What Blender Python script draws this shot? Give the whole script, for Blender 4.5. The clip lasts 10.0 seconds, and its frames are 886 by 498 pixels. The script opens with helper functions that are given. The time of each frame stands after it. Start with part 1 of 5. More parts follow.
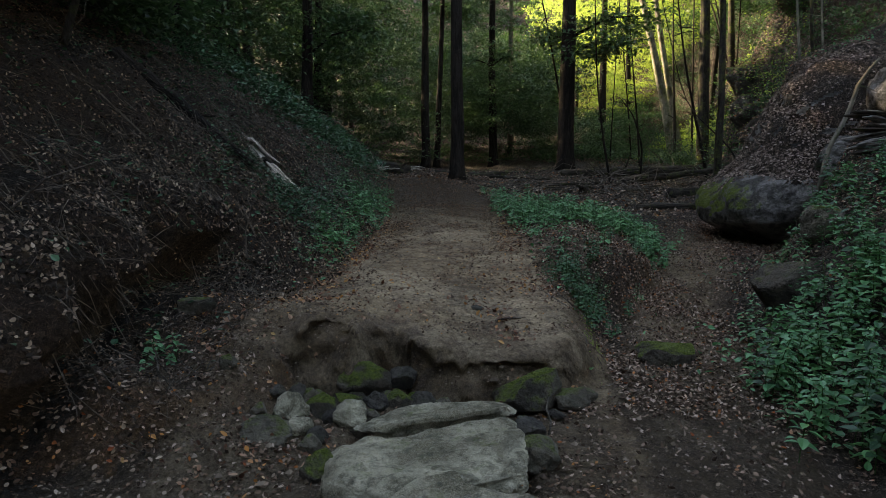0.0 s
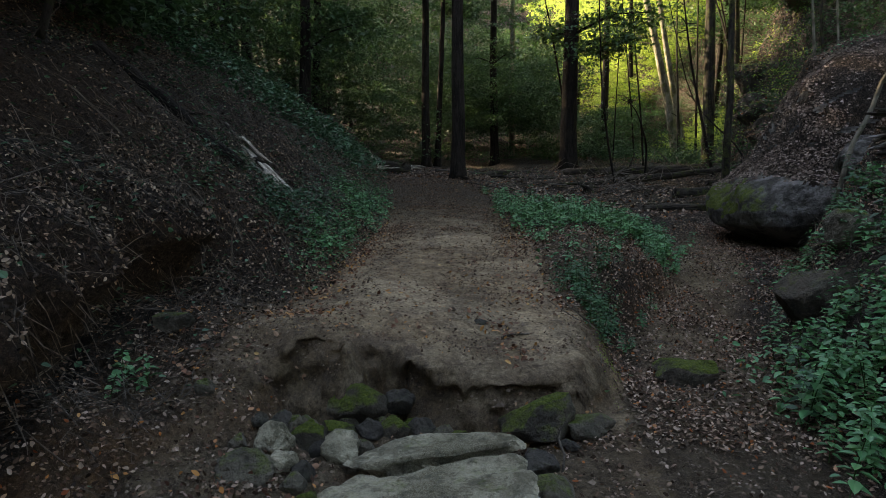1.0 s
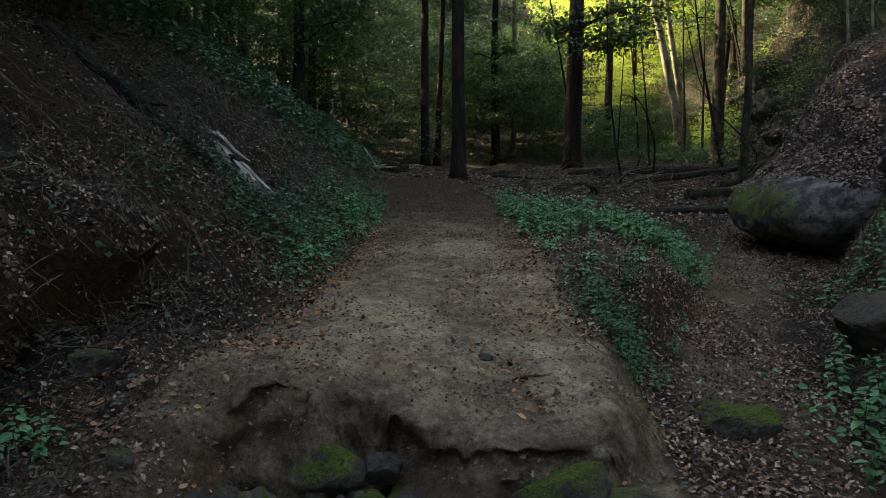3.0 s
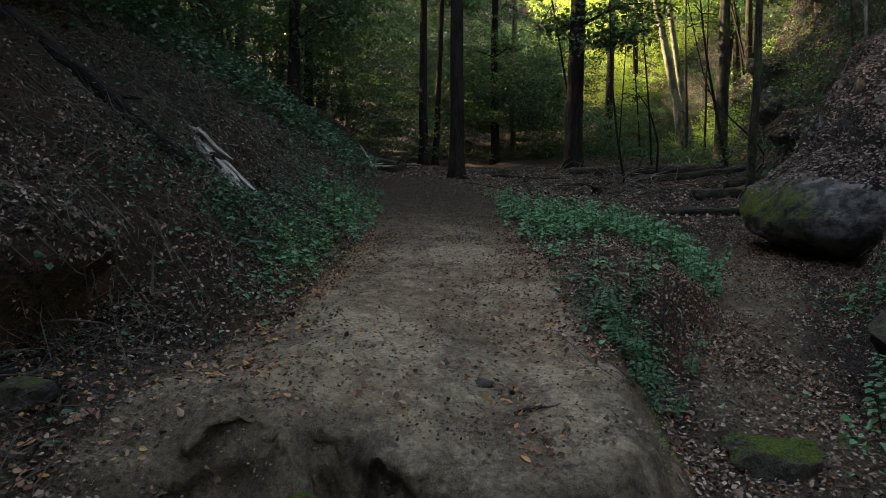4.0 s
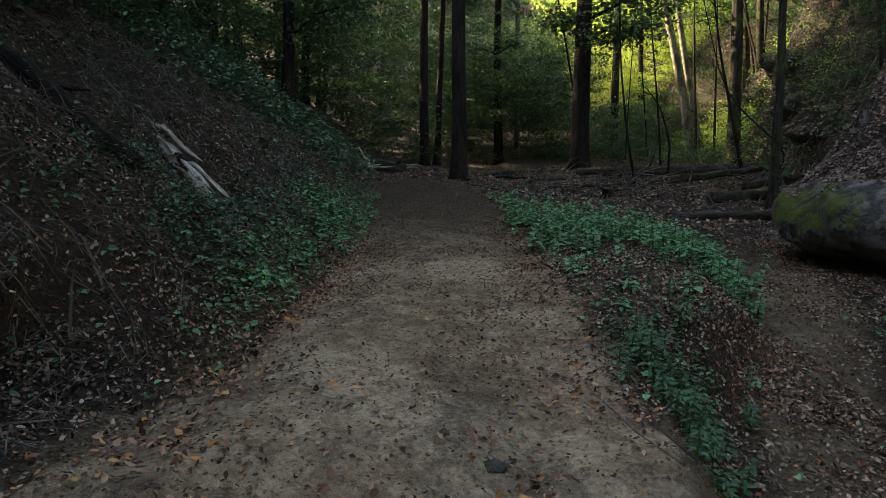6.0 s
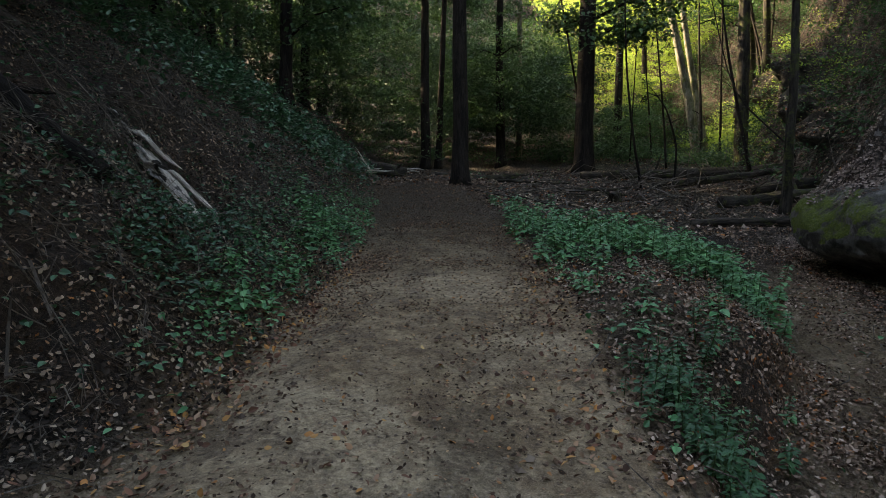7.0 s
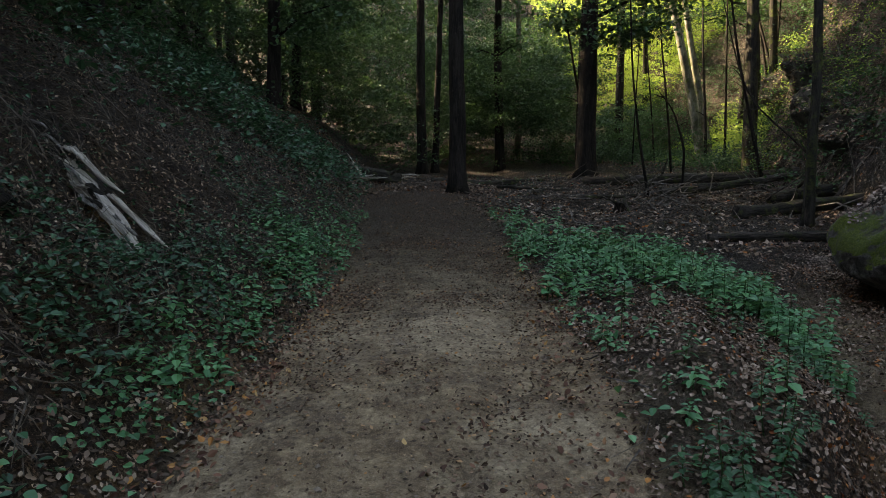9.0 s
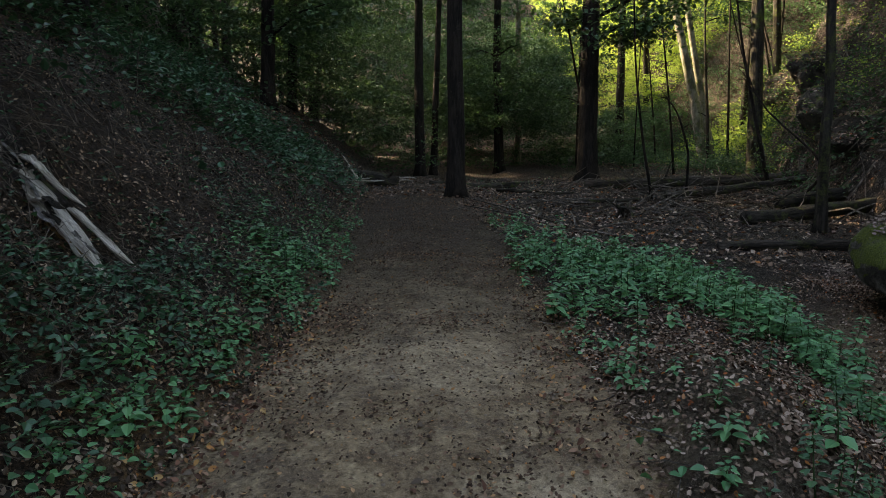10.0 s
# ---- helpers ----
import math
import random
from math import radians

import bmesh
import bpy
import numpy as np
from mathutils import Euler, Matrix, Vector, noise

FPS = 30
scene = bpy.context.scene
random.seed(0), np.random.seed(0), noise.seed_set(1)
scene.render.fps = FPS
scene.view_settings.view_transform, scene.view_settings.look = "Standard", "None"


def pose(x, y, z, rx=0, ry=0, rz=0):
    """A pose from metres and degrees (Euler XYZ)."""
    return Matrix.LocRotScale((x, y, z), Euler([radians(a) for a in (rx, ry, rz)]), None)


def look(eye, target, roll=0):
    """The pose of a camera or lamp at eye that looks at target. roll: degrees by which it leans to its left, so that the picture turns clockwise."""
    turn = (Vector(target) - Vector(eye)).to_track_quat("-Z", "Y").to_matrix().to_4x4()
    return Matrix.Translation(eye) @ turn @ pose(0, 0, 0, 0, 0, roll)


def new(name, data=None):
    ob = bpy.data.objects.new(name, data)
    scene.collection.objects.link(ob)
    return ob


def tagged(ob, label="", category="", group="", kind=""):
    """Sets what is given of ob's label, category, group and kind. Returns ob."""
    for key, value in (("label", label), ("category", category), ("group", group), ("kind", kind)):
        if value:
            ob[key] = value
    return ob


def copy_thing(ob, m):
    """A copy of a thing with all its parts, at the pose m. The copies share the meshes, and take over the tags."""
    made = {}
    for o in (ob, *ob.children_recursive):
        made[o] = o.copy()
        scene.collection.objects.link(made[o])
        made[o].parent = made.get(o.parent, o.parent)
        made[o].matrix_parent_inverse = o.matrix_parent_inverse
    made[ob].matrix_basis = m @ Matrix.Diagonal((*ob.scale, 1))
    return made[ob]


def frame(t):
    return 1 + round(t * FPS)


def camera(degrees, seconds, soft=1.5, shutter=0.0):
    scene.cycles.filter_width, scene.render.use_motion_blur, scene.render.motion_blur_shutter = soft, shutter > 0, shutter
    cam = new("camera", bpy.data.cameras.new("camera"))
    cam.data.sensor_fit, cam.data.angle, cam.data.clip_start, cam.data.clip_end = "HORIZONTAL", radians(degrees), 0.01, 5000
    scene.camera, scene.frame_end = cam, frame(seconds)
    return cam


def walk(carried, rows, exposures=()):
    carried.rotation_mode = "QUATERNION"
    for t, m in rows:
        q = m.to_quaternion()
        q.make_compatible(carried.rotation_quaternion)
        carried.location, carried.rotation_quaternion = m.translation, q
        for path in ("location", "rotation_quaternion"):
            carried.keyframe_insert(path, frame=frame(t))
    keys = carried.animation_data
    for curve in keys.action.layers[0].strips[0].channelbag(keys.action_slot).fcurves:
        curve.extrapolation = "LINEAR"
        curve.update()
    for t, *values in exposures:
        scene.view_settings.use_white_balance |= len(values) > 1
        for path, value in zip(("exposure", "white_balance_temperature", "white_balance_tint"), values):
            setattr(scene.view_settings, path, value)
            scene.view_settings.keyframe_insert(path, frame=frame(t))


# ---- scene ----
cam = camera(71.0, 10.0, soft=0.6)
PATH = [
    (0, (0.0, 0.0, 1.7), (-0.088, 1.986, 1.483), -0.1),
    (0.5, (-0.012, 0.261, 1.715), (-0.101, 2.247, 1.497), -0.1),
    (1, (-0.026, 0.543, 1.746), (-0.116, 2.529, 1.524), -0.1),
    (1.5, (-0.05, 0.839, 1.749), (-0.139, 2.825, 1.527), -0.0),
    (2, (-0.062, 1.146, 1.752), (-0.151, 3.131, 1.529), 0.1),
    (2.5, (-0.061, 1.425, 1.759), (-0.151, 3.411, 1.536), 0.0),
    (4, (-0.035, 2.34, 1.782), (-0.122, 4.325, 1.555), 0.2),
    (4.5, (-0.051, 2.635, 1.788), (-0.135, 4.62, 1.562), 0.2),
    (5, (-0.049, 2.939, 1.8), (-0.136, 4.924, 1.573), 0.1),
    (5.5, (-0.064, 3.228, 1.808), (-0.154, 5.213, 1.58), 0.1),
    (7, (-0.046, 4.116, 1.903), (-0.148, 6.101, 1.684), -0.1),
    (7.5, (-0.055, 4.413, 1.96), (-0.156, 6.398, 1.742), -0.2),
    (8, (-0.06, 4.724, 2.03), (-0.158, 6.709, 1.81), -0.1),
    (8.5, (-0.049, 5.017, 2.087), (-0.148, 7.003, 1.868), -0.3),
    (9, (-0.042, 5.327, 2.15), (-0.139, 7.313, 1.931), -0.3),
    (9.5, (-0.037, 5.616, 2.205), (-0.134, 7.601, 1.987), -0.3),
    (10, (-0.041, 5.924, 2.256), (-0.135, 7.909, 2.038), -0.3),
]
walk(cam, [(t, look(eye, target, roll)) for t, eye, target, roll in PATH], [(0, 2.7, 8900, 16), (10, 2.7, 8900, 16)])

# ---- daylight: a low sun from the upper left, kept off the near ground by the hillside and its trees ----
SUN_ELEVATION, SUN_TURN = radians(29.5), radians(-65)
world = bpy.data.worlds.new("forest_sky")
scene.world = world
world.use_nodes = True
sky_nodes = world.node_tree
sky = sky_nodes.nodes.new("ShaderNodeTexSky")
sky.sky_type, sky.sun_disc = "NISHITA", False
sky.sun_elevation, sky.sun_rotation = SUN_ELEVATION, SUN_TURN
sky_nodes.links.new(sky.outputs[0], sky_nodes.nodes["Background"].inputs[0])
sky_nodes.nodes["Background"].inputs[1].default_value = 0.15
to_sun = Vector((math.sin(SUN_TURN) * math.cos(SUN_ELEVATION), math.cos(SUN_TURN) * math.cos(SUN_ELEVATION), math.sin(SUN_ELEVATION)))
sun = new("sun", bpy.data.lights.new("sun", "SUN"))
sun.data.energy, sun.data.angle, sun.data.color = 5.0, radians(0.6), (1.0, 0.9, 0.72)
sun.matrix_world = look(to_sun * 100, (0, 0, 0))

# ---- materials ----
def material(name):
    m = bpy.data.materials.new(name)
    m.use_nodes = True
    t = m.node_tree
    return m, t, t.nodes["Principled BSDF"]


def node(t, kind, ins=(), **props):
    n = t.nodes.new("ShaderNode" + kind)
    if "feature" in props:
        n.feature = props["feature"]
    if "attribute_name" in props:
        n.attribute_name = props["attribute_name"]
    for key, value in dict(ins).items():
        if isinstance(value, bpy.types.NodeSocket):
            t.links.new(value, n.inputs[key])
        else:
            n.inputs[key].default_value = value
    return n


def ramp(t, fac, stops):
    n = t.nodes.new("ShaderNodeValToRGB")
    t.links.new(fac, n.inputs[0])
    while len(n.color_ramp.elements) < len(stops):
        n.color_ramp.elements.new(0.5)
    for el, (p, c) in zip(n.color_ramp.elements, stops):
        el.position, el.color = p, (*c, 1)
    return n.outputs[0]


def mixed(t, fac, a, b):
    n = t.nodes.new("ShaderNodeMix")
    n.data_type = "RGBA"
    for key, value in ((0, fac), (6, a), (7, b)):
        if isinstance(value, bpy.types.NodeSocket):
            t.links.new(value, n.inputs[key])
        else:
            n.inputs[key].default_value = (*value, 1) if isinstance(value, tuple) else value
    return n.outputs[2]


def noise_of(t, scale, detail=5, rough=0.6, vec=None):
    n = node(t, "TexNoise", {"Scale": scale, "Detail": detail, "Roughness": rough})
    if vec is not None:
        t.links.new(vec, n.inputs["Vector"])
    return n.outputs[0]


def bump(t, bsdf, height_socket, strength, distance, chain=None):
    n = node(t, "Bump", {"Strength": strength, "Distance": distance, "Height": height_socket})
    if chain is not None:
        t.links.new(chain, n.inputs["Normal"])
    if bsdf is not None:
        t.links.new(n.outputs[0], bsdf.inputs["Normal"])
    return n.outputs[0]


def math2(t, op, a, b):
    n = t.nodes.new("ShaderNodeMath")
    n.operation = op
    for i, v in enumerate((a, b)):
        if isinstance(v, bpy.types.NodeSocket):
            t.links.new(v, n.inputs[i])
        else:
            n.inputs[i].default_value = v
    return n.outputs[0]


def spread(t, v, a, b):
    n = node(t, "MapRange", {"Value": v, "From Min": a, "From Max": b})
    return n.outputs[0]


def flecks(t, pos, scale, share, reach):
    """Scattered bits: a mask, and a random value for each bit."""
    cell = node(t, "TexVoronoi", {"Scale": scale, "Randomness": 1.0, "Vector": pos}, feature="F1")
    parts = node(t, "SeparateColor", {0: cell.outputs["Color"]})
    near = spread(t, cell.outputs["Distance"], reach, reach * 0.6)
    return math2(t, "MULTIPLY", near, math2(t, "LESS_THAN", parts.outputs[0], share)), parts.outputs[1]


def ground_material():
    m, t, b = material("forest_soil")
    pos = node(t, "NewGeometry").outputs["Position"]
    warp = node(t, "VectorMath", {0: pos, 1: node(t, "TexNoise", {"Scale": 9.0, "Detail": 3.0, "Vector": pos}).outputs["Color"]})
    skew = node(t, "Mapping", {"Vector": warp.outputs[0], "Scale": (1.0, 1.0, 0.6)}).outputs[0]
    bare = node(t, "Attribute", attribute_name="bare").outputs["Fac"]
    # fades soil to near-black: real damp, plus painted shade in recesses and on banks
    damp_shade = node(t, "Attribute", attribute_name="damp_shade").outputs["Fac"]
    big, mid, small, grain = noise_of(t, 0.9, 5, 0.6, pos), noise_of(t, 4.5, 7, 0.68, pos), noise_of(t, 26, 5, 0.7, pos), noise_of(t, 130, 3, 0.7, pos)
    dirt = ramp(t, mid, [(0.34, (0.105, 0.070, 0.040)), (0.46, (0.175, 0.120, 0.068)), (0.56, (0.245, 0.175, 0.101)), (0.68, (0.37, 0.280, 0.168))])
    dry = ramp(t, mid, [(0.34, (0.145, 0.101, 0.060)), (0.48, (0.245, 0.180, 0.110)), (0.62, (0.37, 0.285, 0.180))])
    dirt = mixed(t, spread(t, big, 0.46, 0.58), dirt, dry)
    scuffed = math2(t, "MULTIPLY", spread(t, noise_of(t, 2.6, 7, 0.72, skew), 0.5, 0.6), spread(t, noise_of(t, 0.9, 3, 0.5, pos), 0.45, 0.56))
    dirt = mixed(t, math2(t, "MULTIPLY", scuffed, 0.7), dirt, (0.43, 0.335, 0.215))
    wet = spread(t, noise_of(t, 1.6, 5, 0.65, skew), 0.54, 0.64)
    dirt = mixed(t, math2(t, "MULTIPLY", wet, 0.6), dirt, (0.095, 0.068, 0.047))
    dirt = mixed(t, math2(t, "MULTIPLY", spread(t, small, 0.44, 0.30), 0.5), dirt, (0.055, 0.036, 0.026))
    dirt = mixed(t, math2(t, "MULTIPLY", spread(t, grain, 0.5, 0.72), 0.45), dirt, (0.38, 0.30, 0.22))
    worn = t.nodes.new("ShaderNodeMix")
    worn.data_type, worn.blend_type = "RGBA", "MULTIPLY"
    worn.inputs[0].default_value = 1.0
    shades = mixed(t, 0.5, ramp(t, small, [(0.32, (0.30, 0.28, 0.26)), (0.5, (0.85, 0.85, 0.85)), (0.66, (1.5, 1.45, 1.4))]), ramp(t, grain, [(0.3, (0.35, 0.33, 0.31)), (0.5, (0.9, 0.9, 0.9)), (0.7, (1.6, 1.55, 1.5))]))
    t.links.new(dirt, worn.inputs[6])
    t.links.new(shades, worn.inputs[7])
    dirt = worn.outputs[2]
    bits, tone = flecks(t, skew, 48.0, 0.13, 0.34)
    dirt = mixed(t, math2(t, "MULTIPLY", bits, 0.85), dirt, ramp(t, tone, [(0.0, (0.025, 0.016, 0.011)), (0.6, (0.085, 0.048, 0.028)), (1.0, (0.22, 0.13, 0.075))]))
    cells = node(t, "TexVoronoi", {"Scale": 27.0, "Randomness": 1.0, "Vector": skew}, feature="F1")
    edges = node(t, "TexVoronoi", {"Scale": 27.0, "Randomness": 1.0, "Vector": skew}, feature="DISTANCE_TO_EDGE")
    rnd = node(t, "SeparateColor", {0: cells.outputs["Color"]}).outputs[0]
    leafy = ramp(t, rnd, [(0.0, (0.015, 0.012, 0.0095)), (0.4, (0.042, 0.0335, 0.0265)), (0.65, (0.090, 0.070, 0.053)), (0.88, (0.185, 0.142, 0.108)), (1.0, (0.29, 0.22, 0.165))])
    leafy = mixed(t, spread(t, edges.outputs[0], 0.09, 0.0), leafy, (0.010, 0.007, 0.005))
    leafy = mixed(t, math2(t, "MULTIPLY", spread(t, mid, 0.5, 0.6), 0.8), leafy, mixed(t, small, (0.012, 0.009, 0.007), (0.05, 0.036, 0.026)))
    # near-black earth, dark enough to stand for shade as well as damp
    damp_shade_soil = ramp(t, small, [(0.35, (0.0055, 0.0054, 0.0053)), (0.5, (0.0148, 0.0140, 0.0130)), (0.65, (0.042, 0.0385, 0.034))])
    col = mixed(t, damp_shade, mixed(t, bare, leafy, dirt), damp_shade_soil)
    t.links.new(col, b.inputs["Base Color"])
    b.inputs["Roughness"].default_value = 0.93
    b.inputs["Specular IOR Level"].default_value = 0.25
    first = bump(t, None, grain, 0.6, 0.008)
    lumps = math2(t, "MULTIPLY", noise_of(t, 11, 5, 0.65, pos), damp_shade)
    second = bump(t, None, small, 0.7, 0.014, bump(t, None, lumps, 0.9, 0.09, first))
    third = bump(t, None, bits, 0.5, 0.01, second)
    bump(t, b, math2(t, "MULTIPLY", edges.outputs[0], math2(t, "SUBTRACT", 1.0, bare)), 0.9, 0.3, third)
    return m


def stone_material(name, light, dark, moss_from, moss_to, westward=0.0):
    """moss_from, moss_to: the range of upward slope over which moss takes hold."""
    m, t, b = material(name)
    geo = node(t, "NewGeometry")
    pos = geo.outputs["Position"]
    axes = node(t, "SeparateXYZ", {0: geo.outputs["Normal"]})
    up = axes.outputs[2]
    if westward:
        side = spread(t, node(t, "SeparateXYZ", {0: pos}).outputs[0], westward + 0.7, westward - 0.35)
        up = math2(t, "MULTIPLY", side, spread(t, up, -0.4, 0.1))
    big, mid, grain = noise_of(t, 2.5, 5, 0.6, pos), noise_of(t, 13, 6, 0.65, pos), noise_of(t, 110, 3, 0.7, pos)
    col = ramp(t, big, [(0.44, dark), (0.53, light)] if westward else [(0.38, dark), (0.6, light)])
    col = mixed(t, spread(t, mid, 0.55, 0.72), col, tuple(0.45 * v for v in dark))
    col = mixed(t, math2(t, "MULTIPLY", spread(t, grain, 0.4, 0.7), 0.5), col, tuple(1.25 * v for v in light))
    wavy = node(t, "VectorMath", {0: pos, 1: node(t, "TexNoise", {"Scale": 3.0, "Detail": 4.0, "Vector": pos}).outputs["Color"]}).outputs[0]
    crack = node(t, "TexVoronoi", {"Scale": 2.6, "Randomness": 1.0, "Vector": wavy}, feature="DISTANCE_TO_EDGE").outputs[0]
    line = spread(t, crack, 0.018, 0.0)
    col = mixed(t, math2(t, "MULTIPLY", line, 0.2), col, tuple(0.25 * v for v in dark))
    stain = spread(t, noise_of(t, 6, 6, 0.7, pos), 0.52, 0.6)
    col = mixed(t, math2(t, "MULTIPLY", stain, 0.55), col, (0.075, 0.078, 0.055))
    dirt = spread(t, noise_of(t, 1.9, 6, 0.7, wavy), 0.5, 0.6)
    col = mixed(t, math2(t, "MULTIPLY", dirt, 0.6), col, tuple(0.55 * v for v in dark))
    moss = math2(t, "ADD", up, math2(t, "MULTIPLY", math2(t, "SUBTRACT", noise_of(t, 5, 5, 0.7, pos), 0.5), 1.6))
    cover = spread(t, moss, moss_from, moss_to)
    green = ramp(t, noise_of(t, 45, 4, 0.7, pos), [(0.25, (0.030, 0.048, 0.008)), (0.5, (0.10, 0.145, 0.018)), (0.75, (0.22, 0.26, 0.04))])
    t.links.new(mixed(t, cover, col, green), b.inputs["Base Color"])
    b.inputs["Roughness"].default_value = 0.85
    b.inputs["Specular IOR Level"].default_value = 0.3
    first = bump(t, None, math2(t, "SUBTRACT", grain, line), 0.6, 0.012)
    bump(t, b, math2(t, "ADD", mid, math2(t, "MULTIPLY", cover, noise_of(t, 60, 3, 0.6, pos))), 1.0, 0.09, first)
    return m


def bark_material(name, light, dark, moss=0.0, stretch=6.0):
    m, t, b = material(name)
    pos = node(t, "TexCoord").outputs["Object"]
    long = node(t, "Mapping", {"Vector": pos, "Scale": (stretch, stretch, 1.0)}).outputs[0]
    groove, patch = noise_of(t, 3.0, 6, 0.7, long), noise_of(t, 1.3, 4, 0.6, pos)
    col = ramp(t, groove, [(0.3, dark), (0.7, light)])
    col = mixed(t, spread(t, patch, 0.5, 0.75), col, tuple(0.6 * a + 0.4 * c for a, c in zip(light, dark)))
    streak = noise_of(t, 0.8, 4, 0.65, long)
    col = mixed(t, math2(t, "MULTIPLY", spread(t, streak, 0.52, 0.44), 0.7), col, tuple(0.5 * v for v in dark))
    col = mixed(t, math2(t, "MULTIPLY", spread(t, noise_of(t, 5, 5, 0.75, pos), 0.6, 0.68), 0.5), col, tuple(1.7 * v for v in light))
    if moss:
        col = mixed(t, math2(t, "MULTIPLY", spread(t, noise_of(t, 2.2, 5, 0.7, pos), 0.62 - 0.3 * moss, 0.75 - 0.2 * moss), 0.9), col,
                    ramp(t, noise_of(t, 30, 3, 0.7, pos), [(0.3, (0.03, 0.045, 0.01)), (0.7, (0.11, 0.13, 0.03))]))
    t.links.new(col, b.inputs["Base Color"])
    b.inputs["Roughness"].default_value = 0.9
    b.inputs["Specular IOR Level"].default_value = 0.2
    bump(t, b, groove, 1.0, 0.06)
    return m


def leaf_material(name, stops, clear=0.3, rough=0.5, sheen=0.35, through_colour=(0.10, 0.20, 0.05)):
    """Leaves coloured one by one; clear is the share of light that passes through."""
    m, t, b = material(name)
    rnd = node(t, "NewGeometry").outputs["Random Per Island"]
    col = ramp(t, rnd, stops)
    t.links.new(col, b.inputs["Base Color"])
    b.inputs["Roughness"].default_value = rough
    b.inputs["Specular IOR Level"].default_value = sheen
    if clear:
        glow = node(t, "BsdfTranslucent", {"Color": mixed(t, 0.5, col, through_colour)})
        mix = node(t, "MixShader", {0: clear, 1: b.outputs[0], 2: glow.outputs[0]})
        t.links.new(mix.outputs[0], t.nodes["Material Output"].inputs[0])
    return m


SOIL = ground_material()
GRIT = leaf_material("grit", [(0.0, (0.07, 0.05, 0.036)), (0.5, (0.15, 0.11, 0.08)), (1.0, (0.28, 0.22, 0.165))], 0.0, 0.9, 0.2)
PALE_STONE = stone_material("pale_sandstone", (0.56, 0.515, 0.375), (0.15, 0.135, 0.085), 1.05, 1.5)
GREY_STONE = stone_material("grey_sandstone", (0.17, 0.15, 0.112), (0.07, 0.061, 0.045), 0.75, 1.2)
MOSSY_STONE = stone_material("mossy_sandstone", (0.14, 0.120, 0.09), (0.048, 0.041, 0.031), 0.42, 0.85)
DARK_STONE = stone_material("dark_damp_sandstone", (0.085, 0.077, 0.064), (0.035, 0.032, 0.028), 1.0, 1.5)
CRAG_STONE = stone_material("crag_sandstone", (0.10, 0.085, 0.07), (0.03, 0.026, 0.022), 0.45, 0.95)
EARTH = leaf_material("earth_clods", [(0.0, (0.045, 0.030, 0.021)), (0.5, (0.095, 0.065, 0.046)), (1.0, (0.17, 0.118, 0.082))], 0.0, 0.95, 0.15)
BLOCK_STONE = stone_material("brown_block_sandstone", (0.10, 0.082, 0.06), (0.036, 0.030, 0.024), 0.8, 1.2)
CLIFF_STONE = stone_material("boulder_sandstone", (0.20, 0.192, 0.18), (0.04, 0.036, 0.032), 0.55, 0.85, 5.5)
DARK_BARK = bark_material("dark_furrowed_bark", (0.034, 0.026, 0.020), (0.007, 0.0055, 0.0045))
GREY_BARK = bark_material("grey_beech_bark", (0.30, 0.28, 0.22), (0.09, 0.083, 0.062), 0.35, 2.5)
MOSSY_BARK = bark_material("mossy_bark", (0.055, 0.047, 0.037), (0.016, 0.0135, 0.011), 0.42)
ROTTEN_BARK = bark_material("rotting_log_bark", (0.085, 0.07, 0.055), (0.018, 0.015, 0.012), 0.35)
PALE_WOOD = bark_material("bleached_splintered_wood", (0.80, 0.74, 0.64), (0.46, 0.385, 0.30), 0.0, 14.0)
GREY_WOOD = bark_material("weathered_grey_wood", (0.44, 0.41, 0.37), (0.16, 0.14, 0.12), 0.0, 14.0)
OCHRE_WOOD = bark_material("ochre_heartwood", (0.42, 0.27, 0.11), (0.20, 0.12, 0.05), 0.0, 14.0)
TWIG_WOOD = bark_material("dead_twig_bark", (0.24, 0.205, 0.165), (0.05, 0.041, 0.033))
STEM_GREEN = bark_material("green_stem", (0.10, 0.20, 0.07), (0.05, 0.10, 0.035))
LITTER = leaf_material("fallen_leaves", [(0.0, (0.024, 0.015, 0.010)), (0.3, (0.085, 0.054, 0.037)), (0.5, (0.18, 0.118, 0.082)), (0.75, (0.29, 0.205, 0.15)), (0.93, (0.46, 0.35, 0.27)), (0.96, (0.36, 0.14, 0.045)), (1.0, (0.24, 0.07, 0.03))], 0.0, 0.8, 0.1)
BANK_LEAVES = leaf_material("old_leaves_on_bank", [(0.0, (0.010, 0.008, 0.007)), (0.4, (0.048, 0.036, 0.027)), (0.65, (0.125, 0.090, 0.066)), (0.82, (0.26, 0.185, 0.13)), (1.0, (0.46, 0.35, 0.25))], 0.0, 0.8, 0.1)
DRY_LEAVES = leaf_material("dry_pale_leaves", [(0.0, (0.075, 0.053, 0.042)), (0.5, (0.18, 0.134, 0.108)), (1.0, (0.40, 0.315, 0.26))], 0.0, 0.8, 0.1)
PATH_LEAVES = leaf_material("fallen_leaves_on_path", [(0.0, (0.025, 0.017, 0.012)), (0.4, (0.075, 0.045, 0.030)), (0.7, (0.165, 0.100, 0.065)), (0.88, (0.30, 0.19, 0.12)), (0.93, (0.38, 0.155, 0.05)), (1.0, (0.50, 0.34, 0.20))], 0.0, 0.8, 0.1)
